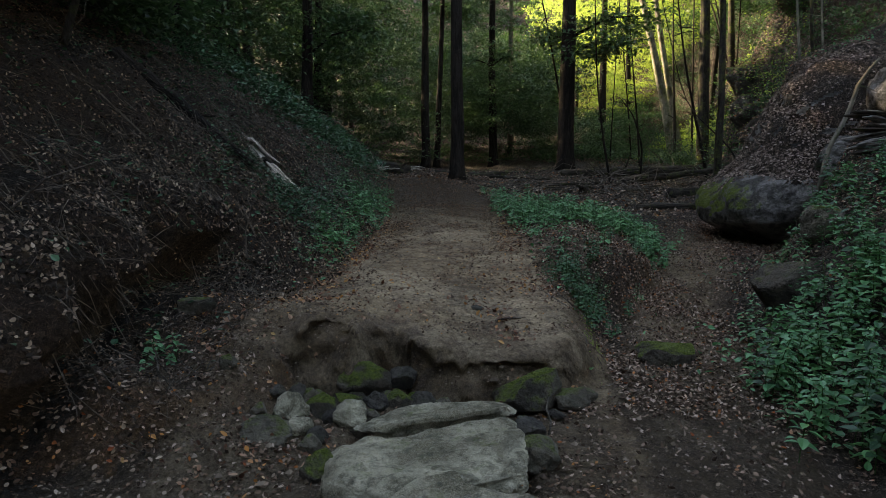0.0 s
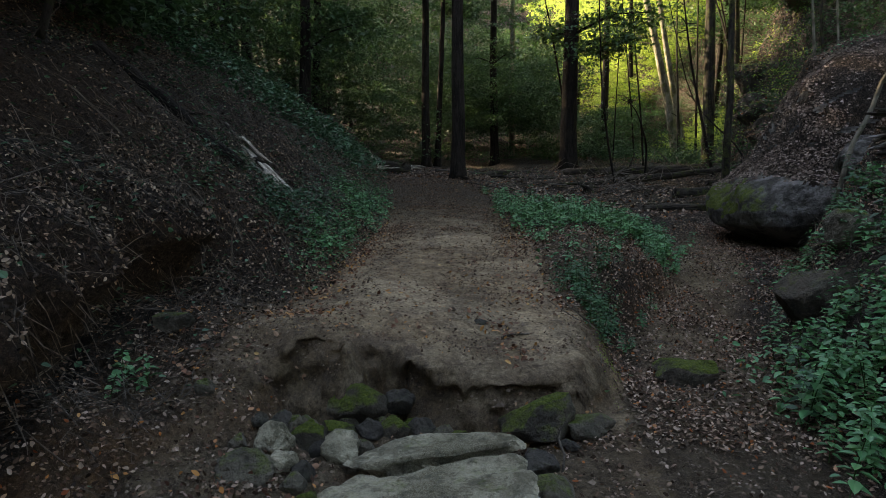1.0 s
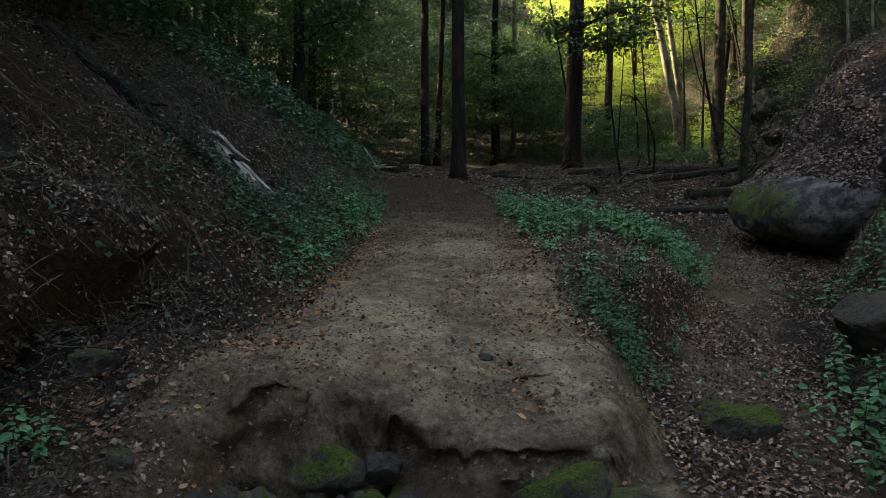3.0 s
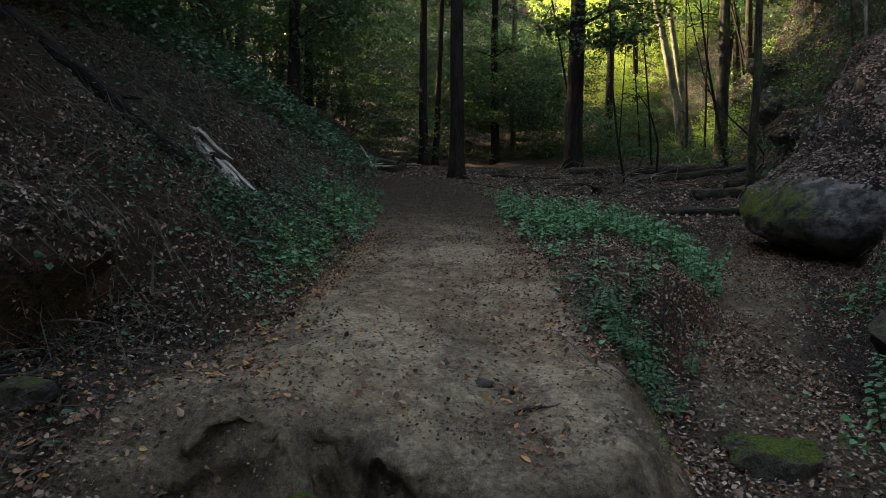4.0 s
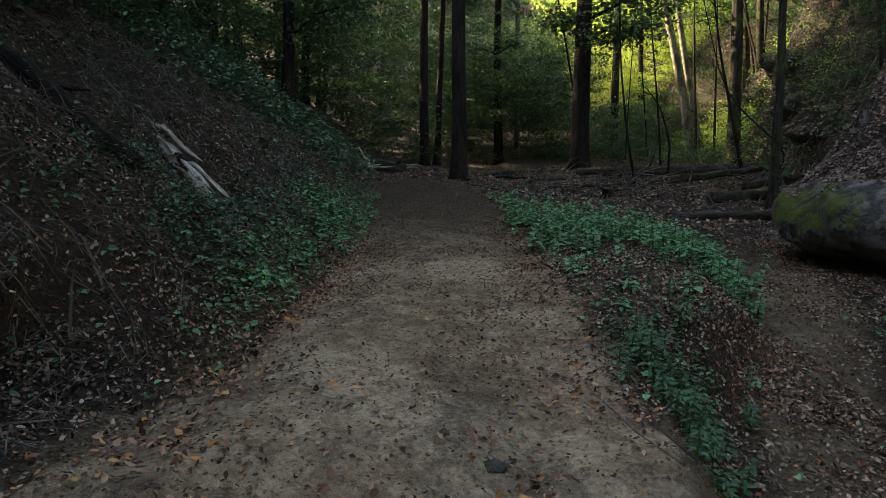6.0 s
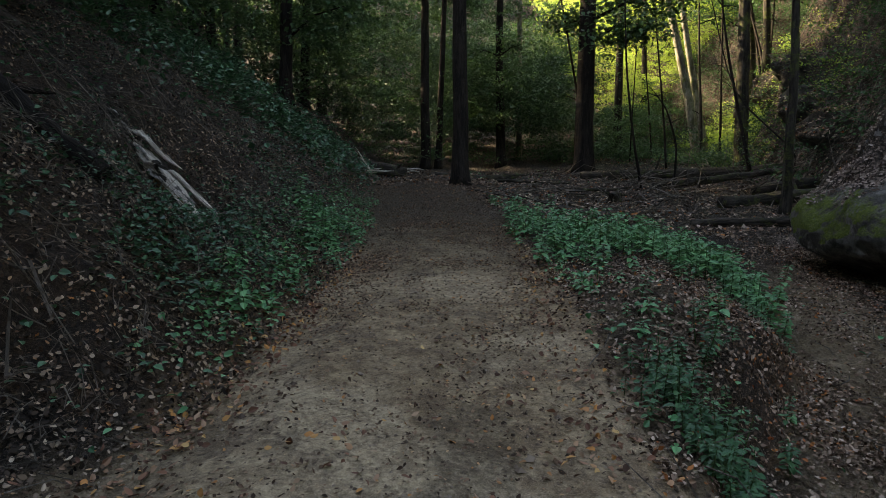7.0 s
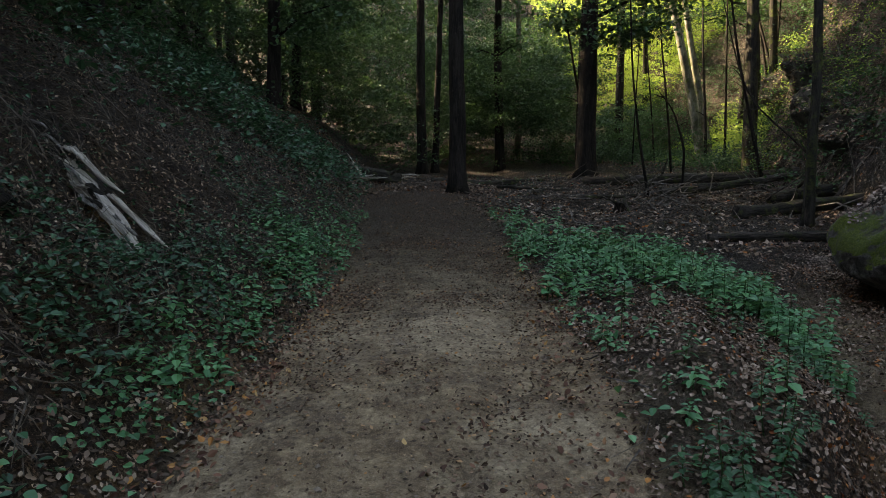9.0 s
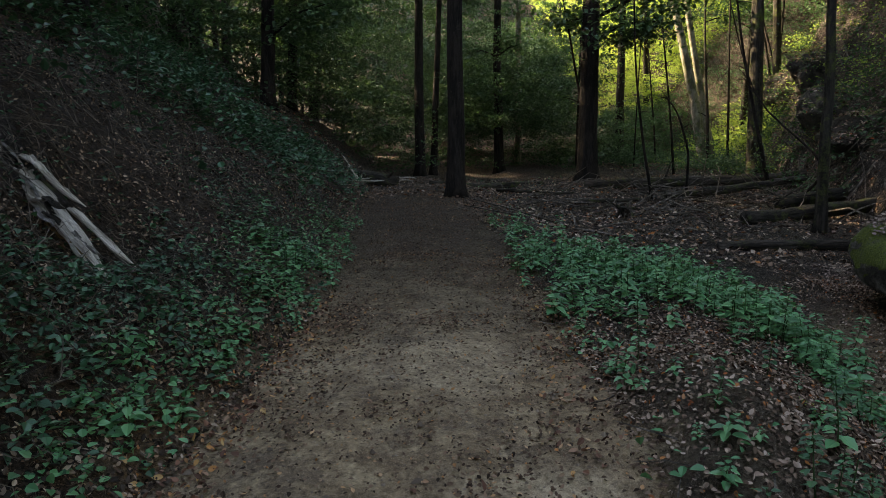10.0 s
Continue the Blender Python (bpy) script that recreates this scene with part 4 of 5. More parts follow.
bend = np.array([(-0.06, 0.0, 0.0), (0.0, 0.0, 0.4), (0.07, 0.0, 0.78), (0.15, 0.02, 1.02), (0.35, 0.03, 1.42), (0.42, 0.02, 1.62), (0.52, 0.0, 2.0), (0.68, 0.0, 2.24), (0.84, 0.0, 2.44)])
bulk("stem", *tube(bend, [0.042, 0.04, 0.04, 0.04, 0.038, 0.036, 0.033, 0.029, 0.022], 9, 0.1, 77), GREY_BARK, pole, True)
bulk("branch_stub", *tube([(0.52, 0, 2.0), (0.66, 0.0, 1.96), (0.85, 0.0, 1.88)], [0.014, 0.01, 0.004], 6, 0.1, 78), GREY_BARK, pole)
wood("dark_log", (-5.6, 9.75, height_at(-5.6, 9.75) - 0.02), (-3.48, 9.72, height_at(-3.48, 9.72) + 0.04), 0.16, 0.12, DARK_BARK, "dark rotting log half buried on the bank", seed=81)
stump = thing("root_stump", 4.25, 23.6, height_at(4.25, 23.6), "small dark torn root stump among leaves", "stump")
for n in range(6):
    a = n * 1.05
    bulk("root", *tube([(0, 0, 0.1), (0.15 * math.cos(a), 0.15 * math.sin(a), 0.3), (0.42 * math.cos(a), 0.3 * math.sin(a), 0.25 + 0.35 * math.sin(n * 2.3))], [0.09, 0.06, 0.012], 6, 0.2, 390 + n), ROTTEN_BARK, stump)


# ---- trees ----
def leaf_cloud(rng, centres, radii, count, size, flatness=0.18, cheap=True):
    """Leaves in flat sprays round the given centres."""
    k = rng.integers(0, len(centres), count)
    off = rng.normal(size=(count, 3)) * np.array([0.55, 0.55, flatness])
    pos = centres[k] + off * radii[k][:, None]
    nrm = rng.normal(0, 0.42, (count, 3)) + [0, 0, 1]
    al = rng.normal(size=(count, 3)) * [1, 1, 0.35] - [0, 0, 0.25]
    return leaves(pos, al, nrm, rng.uniform(0.7, 1.3, count) * size, 0.12, 0.1, cheap)


def tree(x, y, tall, radius, lean=(0, 0), bark=DARK_BARK, seed=0, crown_from=0.4, crown_r=3.2, n_leaf=3500, leaf=0.16, label="", leafmat=None, bow=0.0, low_limbs=0, z=None):
    rng = np.random.default_rng(seed)
    base = thing("tree", x, y, (height_at(x, y) if z is None else z) - 0.12, label or "tall dark-barked forest tree with a leafy crown", "tree")
    s = np.linspace(0, 1, 26) ** 1.25
    wig = np.cumsum(rng.normal(0, 0.03, (26, 2)), 0) * 0.4
    pts = np.column_stack([lean[0] * s * tall + bow * np.sin(s * np.pi) + wig[:, 0], lean[1] * s * tall + wig[:, 1], s * tall])
    pts -= pts[0]
    rad = radius * (1 - 0.72 * s) + radius * 0.55 * np.exp(-s * tall / 0.35)
    bulk("trunk", *tube(pts, rad, 16, 0.06, seed), bark, base, True)
    at = lambda q: np.array([np.interp(q, s, pts[:, i]) for i in range(3)])
    cents, rr, limbs = [], [], []
    for n in range(9 + low_limbs):
        q = rng.uniform(crown_from, 0.97) if n >= low_limbs else rng.uniform(0.08, crown_from)
        a, out = rng.uniform(0, 6.28), crown_r * (1.15 - 0.55 * q) * rng.uniform(0.6, 1.1)
        if n < low_limbs:
            out *= 0.6
        r = at(q)
        end = r + np.array([math.cos(a) * out, math.sin(a) * out, out * rng.uniform(0.05, 0.5)])
        mid = (r + end) / 2 + [0, 0, 0.12 * out]
        limbs.append(tube([r, mid, end], [radius * 0.22 * (1.2 - q), radius * 0.14 * (1.2 - q), 0.012], 6, 0.1, seed + n))
        for u in np.linspace(0.35, 1.05, 6):
            c = r + (end - r) * u + rng.normal(0, 0.25, 3) + [0, 0, 0.15]
            cents.append(c)
            rr.append(rng.uniform(0.6, 1.1) * (0.5 + 0.18 * crown_r))
    for v, f in limbs:
        bulk("limb", v, f, bark, base, True)
    bulk("crown", *leaf_cloud(rng, np.array(cents), np.array(rr), n_leaf, leaf), leafmat or SHADE_LEAF, base)
    return base


tree(-0.55, 24.7, 22, 0.27, (0.0, 0.0), seed=101, crown_from=0.6, crown_r=5.5, n_leaf=9000, leaf=0.26, label="straight dark trunk standing at the crest of the path")
tree(5.3, 35.5, 26, 0.48, (0.012, 0), seed=102, crown_from=0.45, crown_r=6.5, n_leaf=10000, leaf=0.26, low_limbs=3, label="stout dark-barked tree on the valley floor")
tree(-2.75, 38.5, 24, 0.27, (0.005, 0), seed=103, crown_from=0.4, crown_r=5.5, n_leaf=8000, leaf=0.24, label="slender tree behind the path crest")
tree(-2.2, 40.5, 22, 0.2, (0.03, 0), seed=104, crown_from=0.45, crown_r=5, n_leaf=7000, leaf=0.24, label="thin dark tree beside a thicker one")
# crowns meant to stand in sun take the brighter painted leaf colour
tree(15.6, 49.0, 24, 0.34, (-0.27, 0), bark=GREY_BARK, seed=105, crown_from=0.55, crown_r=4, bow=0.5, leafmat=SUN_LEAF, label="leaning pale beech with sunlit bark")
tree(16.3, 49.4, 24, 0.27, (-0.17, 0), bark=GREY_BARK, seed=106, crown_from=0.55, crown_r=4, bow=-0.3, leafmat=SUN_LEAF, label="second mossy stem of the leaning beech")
tree(12.6, 34.5, 22, 0.33, (-0.03, 0), bark=MOSSY_BARK, seed=107, crown_from=0.55, crown_r=5, n_leaf=7000, leaf=0.24, label="mossy tree at the foot of the far bank")
tree(7.93, 20.6, 15, 0.125, (-0.04, 0.0), bark=MOSSY_BARK, seed=108, crown_from=0.6, n_leaf=2200, crown_r=2.4, bow=0.3, label="slim lichened tree beside the fallen log")
tree(11.5, 56.0, 26, 0.36, (0.0, 0), seed=109, crown_from=0.4, label="dark straight tree in the distance")
tree(-7.6, 29.0, 22, 0.26, (0.03, 0), seed=110, crown_from=0.35, crown_r=5.5, n_leaf=8000, leaf=0.24, low_limbs=2, label="dark tree on the steep bank")
tree(-9.6, 39.0, 24, 0.27, (0.05, 0), seed=111, crown_from=0.35, crown_r=5.5, n_leaf=8000, leaf=0.24, low_limbs=2, label="dark tree high on the bank")
tree(1.6, 44.0, 24, 0.3, (-0.01, 0), seed=112, crown_from=0.6, crown_r=4, n_leaf=5000, leaf=0.22, low_limbs=4, label="dark tree deep in the wood")
tree(3.1, 50.0, 24, 0.25, (0.0, 0), bark=GREY_BARK, seed=113, crown_from=0.4, low_limbs=2, label="grey-barked tree deep in the wood")
tree(20.5, 52.0, 22, 0.32, (-0.06, 0), bark=MOSSY_BARK, seed=114, crown_from=0.5, leafmat=SUN_LEAF, label="tree on the sunlit slope")
tree(17.5, 43.0, 22, 0.26, (-0.05, 0), bark=MOSSY_BARK, seed=115, crown_from=0.55, leafmat=SUN_LEAF, label="mossy tree on the rising slope")


def sapling(pts, radius, seed, label, bark=DARK_BARK, twigs=6):
    pts = np.array(pts, float)
    z0 = height_at(pts[0][0], pts[0][1]) - 0.05
    base = thing("sapling", pts[0][0], pts[0][1], z0, label, "sapling")
    t = np.linspace(0, len(pts) - 1, 16)
    fine = np.column_stack([np.interp(t, range(len(pts)), pts[:, i]) for i in range(3)])
    for _ in range(2):
        fine[1:-1] = 0.25 * fine[:-2] + 0.5 * fine[1:-1] + 0.25 * fine[2:]
    fine = fine - fine[0]
    fine[:, 2] += 0.0
    bulk("stem", *tube(fine, radius * (1 - 0.7 * np.linspace(0, 1, 16)), 8, 0.08, seed), bark, base, True)
    rng = np.random.default_rng(seed)
    for n in range(twigs):
        i = rng.integers(5, 15)
        d = rng.normal(size=3) * [1, 1, 0.4] + [0, 0, 0.3]
        d *= rng.uniform(0.5, 1.2) / np.linalg.norm(d)
        bulk("twig", *tube([fine[i], fine[i] + d * 0.5 + [0, 0, 0.05], fine[i] + d], [radius * 0.35, radius * 0.22, 0.004], 5, 0.1, seed + n), bark, base)
    return base


sapling([(6.1, 27.5, 0), (5.7, 27.4, 2.0), (5.35, 27.3, 4.5), (5.1, 27.2, 9.5)], 0.06, 201, "thin dark crooked sapling on the valley floor")
sapling([(7.9, 29.5, 0), (7.95, 29.5, 1.6), (7.5, 29.5, 3.0), (7.0, 29.4, 3.6)], 0.06, 202, "short bent dead sapling")
sapling([(11.2, 30.0, 0), (10.6, 30, 2.5), (9.9, 30, 5.5), (9.3, 30, 9.5)], 0.09, 203, "leaning slender dark sapling")
sapling([(9.6, 25.4, 0.2), (10.4, 24.6, 1.4), (8.7, 26.2, 3.6), (7.8, 26.8, 8)], 0.045, 204, "thin arching sapling over the fallen logs")
sapling([(7.55, 15.0, 0), (7.4, 15.0, 1.5), (7.3, 15.0, 4.2)], 0.035, 205, "thin pale sapling on the leafy bank", GREY_BARK)
sapling([(8.4, 15.6, 0), (8.25, 15.6, 1.6), (8.3, 15.6, 4.0)], 0.03, 206, "slender bare sapling on the leafy bank", GREY_BARK)
sapling([(9.4, 12.2, 0), (9.7, 12.1, 2.0), (10.0, 12.0, 4.6)], 0.05, 207, "slim forked sapling on the leafy bank", GREY_BARK)
sapling([(13.0, 24.5, 0), (12.6, 24.5, 3.0), (12.8, 24.5, 8)], 0.07, 208, "slim lichened sapling against the slope", MOSSY_BARK)
sapling([(-5.9, 9.0, 0), (-5.5, 8.9, 0.9), (-5.15, 8.8, 2.2), (-5.3, 8.7, 3.2)], 0.06, 209, "dead crooked sapling on the dark bank", ROTTEN_BARK)

far = np.random.default_rng(217)
for n in range(11):
    x, y = far.uniform(5.5, 21), far.uniform(36, 50)
    tip = far.normal(0, 0.9, 2)
    sapling([(x, y, 0), (x + tip[0] * 0.3, y + tip[1] * 0.3, 3.0), (x + tip[0], y + tip[1], 8), (x + 1.6 * tip[0], y + 1.4 * tip[1], far.uniform(9, 14))], far.uniform(0.05, 0.12), 220 + n, "slender dark understory stem in front of sunlit leaves")

# ---- trees that close the wood on both slopes, many added to cast shade ----
rng = np.random.default_rng(77)
shapes = [tree(-26, 30 + 6 * n, 19 + n, 0.28, (rng.uniform(-0.03, 0.05), 0), seed=400 + n, crown_from=0.3, crown_r=4.6, n_leaf=4200, leaf=0.22,
               label="tall leafy tree of the wood, also copied unseen to cast shade") for n in range(3)]
places = []
for n in range(3000):
    x, y = rng.uniform(-52, 48), rng.uniform(-22, 95)
    open_floor = path_left(y) - 5.5 < x < right_toe(y) + (3.5 if y < 40 else 2)
    if open_floor and y < 42 or (x < 0 and y < 14 and x > -12) or (-12 < x < 36 and 36 < y < 66) or (-8 < x < 8 and y > 64):
        continue
    if x > 0 and y < 20 and x < 15:
        continue
    if all((x - a) ** 2 + (y - b) ** 2 > (15 if x < -14 else 26) for a, b in places):
        places.append((x, y))
places = [p for p in places if not (p[0] < -10 and -3 < p[1] < 78)][:70]
# dense grid on the left hill, added to block the low sun
for gx in np.arange(-46, -11, 4.4):
    for gy in np.arange(0, 78, 4.6):
        px, py = gx + rng.uniform(-1.3, 1.3), gy + rng.uniform(-1.3, 1.3)
        places.append((px, py))
# rows on the right slope, added to shade it
for gx in np.arange(21, 44, 5.5):
    for gy in np.arange(14, 56, 5.5):
        places.append((gx + rng.uniform(-1.6, 1.6), gy + rng.uniform(-1.6, 1.6)))
places += [(17, 30), (18.5, 35), (15.5, 25), (18, 22)]
# extra trees on the sun's line to the boulder, added to shade it
places += [(-16, 23), (-15, 25.5), (-18, 26), (-13.5, 22.5), (-14, 19), (-17, 20)]
# unseen trees behind the viewpoint, added to cut low sky light
places += [(-7, -14), (-1, -18), (6, -13), (3, -24), (-12, -20), (11, -19), (-4, -30), (9, -30)]
# a gap in the canopy lets the low sun through to the crag
places = [(x, y) for x, y in places if not (x < -8 and abs(y - 33.5 - 0.468 * (14.5 - x)) < 3.6)]
for n, (x, y) in enumerate(places):
    copy_thing(shapes[n % 3], pose(x, y, height_at(x, y) - 0.15, rng.uniform(-3, 3), rng.uniform(-3, 3), rng.uniform(0, 360)))

# ---- understory: sprays of beech leaves through the wood ----
def understory(name, boxes, per, size, mat, seed, label):
    rng = np.random.default_rng(seed)
    cents = []
    for x0, x1, y0, y1, z0, z1, n in boxes:
        x, y = rng.uniform(x0, x1, n), rng.uniform(y0, y1, n)
        cents.append(np.column_stack([x, y, height(x, y) + rng.uniform(z0, z1, n)]))
    cents = np.concatenate(cents)
    ob = bulk(name, *leaf_cloud(rng, cents, rng.uniform(0.5, 1.3, len(cents)), per * len(cents), size, 0.12), mat)
    return tagged(ob, label, "foliage", kind="stuff")


# includes an unseen canopy over the left bank, added to darken it
understory("understory", [(-16, 2, 42, 58, 2.0, 14, 1000), (-10, 7, 44, 56, 0.1, 2.5, 160), (-14, 8, 58, 74, 4, 12, 700), (-14, -4, 26, 45, 3, 11, 300), (-2, 5, 40, 52, 2.5, 6.5, 380), (-16, -7.5, 15, 36, 0.2, 5, 420), (-12, -7, 9, 17, 0.1, 2.5, 160), (-10.5, -5.8, 4, 13, 0.8, 3.2, 520), (-10, -4.2, 2, 12, 4.0, 7.0, 420), (4.5, 8.0, 41, 50, 1.5, 8.0, 70), (4.5, 12.5, 46, 53, 0.2, 3.0, 110), (-11, -2.5, 37, 41, 0.3, 4.5, 120), (-5, 9, 58, 71, 2.5, 10.0, 1200), (9, 16, 53, 63, 0.1, 4.0, 200)], 64, 0.17, SHADE_LEAF, 501, "dim green beech foliage filling the wood, with an unseen shading canopy added")
# the sunlit and dim look is chosen by place through the leaf colour
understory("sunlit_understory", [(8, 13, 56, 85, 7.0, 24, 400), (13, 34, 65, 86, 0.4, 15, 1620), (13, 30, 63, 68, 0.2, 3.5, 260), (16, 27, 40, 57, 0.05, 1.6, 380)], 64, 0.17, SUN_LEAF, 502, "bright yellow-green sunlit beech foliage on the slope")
understory("ferns", [(12.8, 16.5, 27, 38, 0.0, 0.3, 130), (13, 20, 44, 55, 0.0, 0.4, 90)], 46, 0.09, SUN_LEAF, 506, "moss and small ferns on the sunlit ledges of the crag")
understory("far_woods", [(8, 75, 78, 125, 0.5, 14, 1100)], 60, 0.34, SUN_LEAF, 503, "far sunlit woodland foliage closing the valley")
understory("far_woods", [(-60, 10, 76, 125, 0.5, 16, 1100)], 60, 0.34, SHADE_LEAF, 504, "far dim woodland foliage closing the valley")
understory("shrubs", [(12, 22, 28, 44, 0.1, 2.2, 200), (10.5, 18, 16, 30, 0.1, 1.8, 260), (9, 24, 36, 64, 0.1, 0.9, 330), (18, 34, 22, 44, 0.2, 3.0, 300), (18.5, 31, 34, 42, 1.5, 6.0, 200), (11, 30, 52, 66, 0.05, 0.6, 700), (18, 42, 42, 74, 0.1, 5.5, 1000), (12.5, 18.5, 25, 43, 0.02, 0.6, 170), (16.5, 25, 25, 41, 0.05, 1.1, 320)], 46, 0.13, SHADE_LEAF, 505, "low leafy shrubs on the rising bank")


# ---- herbs ----
def herb_mesh(rng, tall, pairs, leaf):
    """A nettle-like herb: stem vertices and faces, leaf vertices and faces."""
    bend = rng.normal(0, 0.12, 2) * tall
    s = np.linspace(0, 1, 6)
    pts = np.column_stack([bend[0] * s**2, bend[1] * s**2, tall * s])
    pos, al, nm, sz = [], [], [], []
    for n in range(pairs):
        q = 0.25 + 0.75 * (n + 0.5) / pairs
        c = np.array([bend[0] * q * q, bend[1] * q * q, tall * q])
        a = n * 1.57 + rng.uniform(-0.4, 0.4)
        for k in range(2 if n < pairs - 1 else 4):
            b = a + (np.pi * k if n < pairs - 1 else k * np.pi / 2)
            d = np.array([math.cos(b), math.sin(b), rng.uniform(-0.25, 0.3)])
            pos.append(c + d * 0.015)
            al.append(d)
            nm.append(np.array([-0.3 * math.cos(b), -0.3 * math.sin(b), 1]) + rng.normal(0, 0.2, 3))
            sz.append(leaf * rng.uniform(0.75, 1.15) * (1.15 - 0.5 * q if n < pairs - 1 else 0.6))
    return tube(pts, 0.0045 * (1 - 0.5 * s), 5), leaves(np.array(pos), np.array(al), np.array(nm), np.array(sz), 0.12, 0.25, wide=1.2)


def herb(rng, tall, pairs, leaf, mat, label, name="nettle"):
    base = thing(name, 0, 0, -50, label, "herb")
    stem, foliage = herb_mesh(rng, tall, pairs, leaf)
    bulk("stem", *stem, STEM_GREEN, base)
    bulk("leaves", *foliage, mat, base)
    return base


def herb_patch(spots, models, group, rng):
    """spots: x, y, spread in x, spread in y, how many."""
    first = set(models)
    for x, y, sx, sy, n in spots:
        for _ in range(n):
            px, py = x + rng.normal(0, sx), y + rng.normal(0, sy)
            if path_left(py) + 0.1 < px < path_right(py) - 0.05 and py < 24:
                px = path_right(py) + rng.uniform(0, 0.3) if px > path_left(py) + 1.3 else path_left(py) - rng.uniform(0, 0.3)
            src = models[rng.integers(len(models))]
            m = pose(px, py, height_at(px, py) - 0.01, rng.uniform(-8, 8), rng.uniform(-8, 8), rng.uniform(0, 360))
            k = rng.uniform(0.55, 1.35)
            if src in first:
                first.discard(src)
                src.matrix_world = m @ Matrix.Scale(k, 4)
                tagged(src, group=group)
            else:
                ob = copy_thing(src, m)
                ob.scale = (k, k, k)
                tagged(ob, group=group)


rng = np.random.default_rng(31)
tall_herbs = [herb(rng, rng.uniform(0.22, 0.42), 7, 0.105, HERB, "green nettle-like herb growing beside the path") for _ in range(4)]
herb_patch([(1.1, 12.6, 0.2, 0.4, 10), (1.05, 14.4, 0.25, 0.7, 16), (1.3, 15.9, 0.5, 1.1, 40), (1.8, 15.0, 0.6, 1.0, 56), (2.3, 14.3, 0.65, 0.95, 64), (2.8, 13.5, 0.55, 0.85, 64), (3.3, 12.8, 0.36, 0.6, 48),
            (3.4, 12.0, 0.22, 0.4, 20), (3.25, 11.2, 0.18, 0.35, 12), (2.6, 15.6, 0.5, 0.6, 16), (3.4, 14.4, 0.45, 0.6, 14), (1.1, 17.6, 0.3, 0.8, 10), (-2.15, 12.2, 0.16, 0.9, 10), (-2.4, 14.6, 0.2, 1.0, 14)], tall_herbs, "herbs on the bench", rng)
low_herbs = [herb(rng, rng.uniform(0.12, 0.25), 5, 0.08, HERB, "low green herb among fallen leaves", "low_herb") for _ in range(4)]
herb_patch([(1.12, 10.5, 0.12, 0.22, 7), (2.05, 9.4, 0.18, 0.25, 6), (1.45, 9.4, 0.1, 0.15, 4), (-2.02, 12.0, 0.12, 1.2, 16), (-2.2, 14.2, 0.15, 1.3, 24),
            (-2.6, 17.5, 0.2, 1.3, 14), (-2.15, 9.8, 0.2, 0.6, 14), (1.0, 18.5, 0.3, 1.0, 8), (-2.75, 5.0, 0.2, 0.25, 5), (5.4, 9.4, 0.35, 0.4, 10)], low_herbs, "low herbs along the path", rng)
dim_herbs = [herb(rng, rng.uniform(0.14, 0.3), 8, 0.055, DIM_HERB, "small dark green herb on the path's shoulder", "low_herb") for _ in range(4)]
herb_patch([(1.42, 8.6, 0.2, 0.3, 22), (1.4, 7.85, 0.17, 0.28, 60), (1.28, 7.2, 0.09, 0.22, 16), (1.9, 8.9, 0.2, 0.3, 6), (2.2, 9.8, 0.25, 0.4, 5), (2.75, 10.4, 0.15, 0.3, 10)], dim_herbs, "low herbs along the path", rng)
bank_herbs = [herb(rng, rng.uniform(0.3, 0.6), 8, 0.1, HERB if n < 4 else BRAMBLE, "leafy green nettle-like herb on the foot of the bank", "bank_nettle") for n in range(5)]
herb_patch([(3.45, 5.6, 0.3, 0.6, 34), (3.3, 4.7, 0.28, 0.5, 22), (3.0, 5.6, 0.2, 0.5, 14), (2.9, 4.5, 0.2, 0.4, 12), (5.5, 9.7, 0.45, 0.5, 16), (5.1, 8.8, 0.3, 0.3, 10), (3.9, 6.4, 0.35, 0.5, 26), (4.6, 7.2, 0.4, 0.5, 16), (4.9, 8.6, 0.3, 0.4, 10)], bank_herbs, "herbs on the bank", rng)


def low_leaves(name, areas, size, mat, seed, label, category, high=0.16):
    """Creeping leaves over the ground. areas: x, y, spread in x, spread in y, how many."""
    rng = np.random.default_rng(seed)
    xy = np.concatenate([rng.normal((x, y), (sx, sy), (n, 2)) for x, y, sx, sy, n in areas])
    xy = xy[rng.uniform(size=len(xy)) < 0.12 + 0.88 * smooth(-0.12, 0.22, fbm(xy[:, 0] * 1.1, xy[:, 1] * 1.1, seed))]
    keep = (xy[:, 0] < path_left(xy[:, 1]) - 0.02) | (xy[:, 0] > path_right(xy[:, 1]) + 0.05)
    xy = xy[keep]
    n = len(xy)
    z = height(xy[:, 0], xy[:, 1]) + rng.uniform(0.02, high, n)
    xy[:, 0] += lean_out(xy[:, 0], xy[:, 1])
    nrm = rng.normal(0, 0.35, (n, 3)) + [0, 0, 1]
    al = rng.normal(size=(n, 3)) * [1, 1, 0.3]
    ob = bulk(name, *leaves(np.column_stack([xy, z]), al, nrm, rng.uniform(0.6, 1.3, n) * size, 0.15, 0.2, wide=1.2), mat)
    return tagged(ob, label, category, kind="stuff")


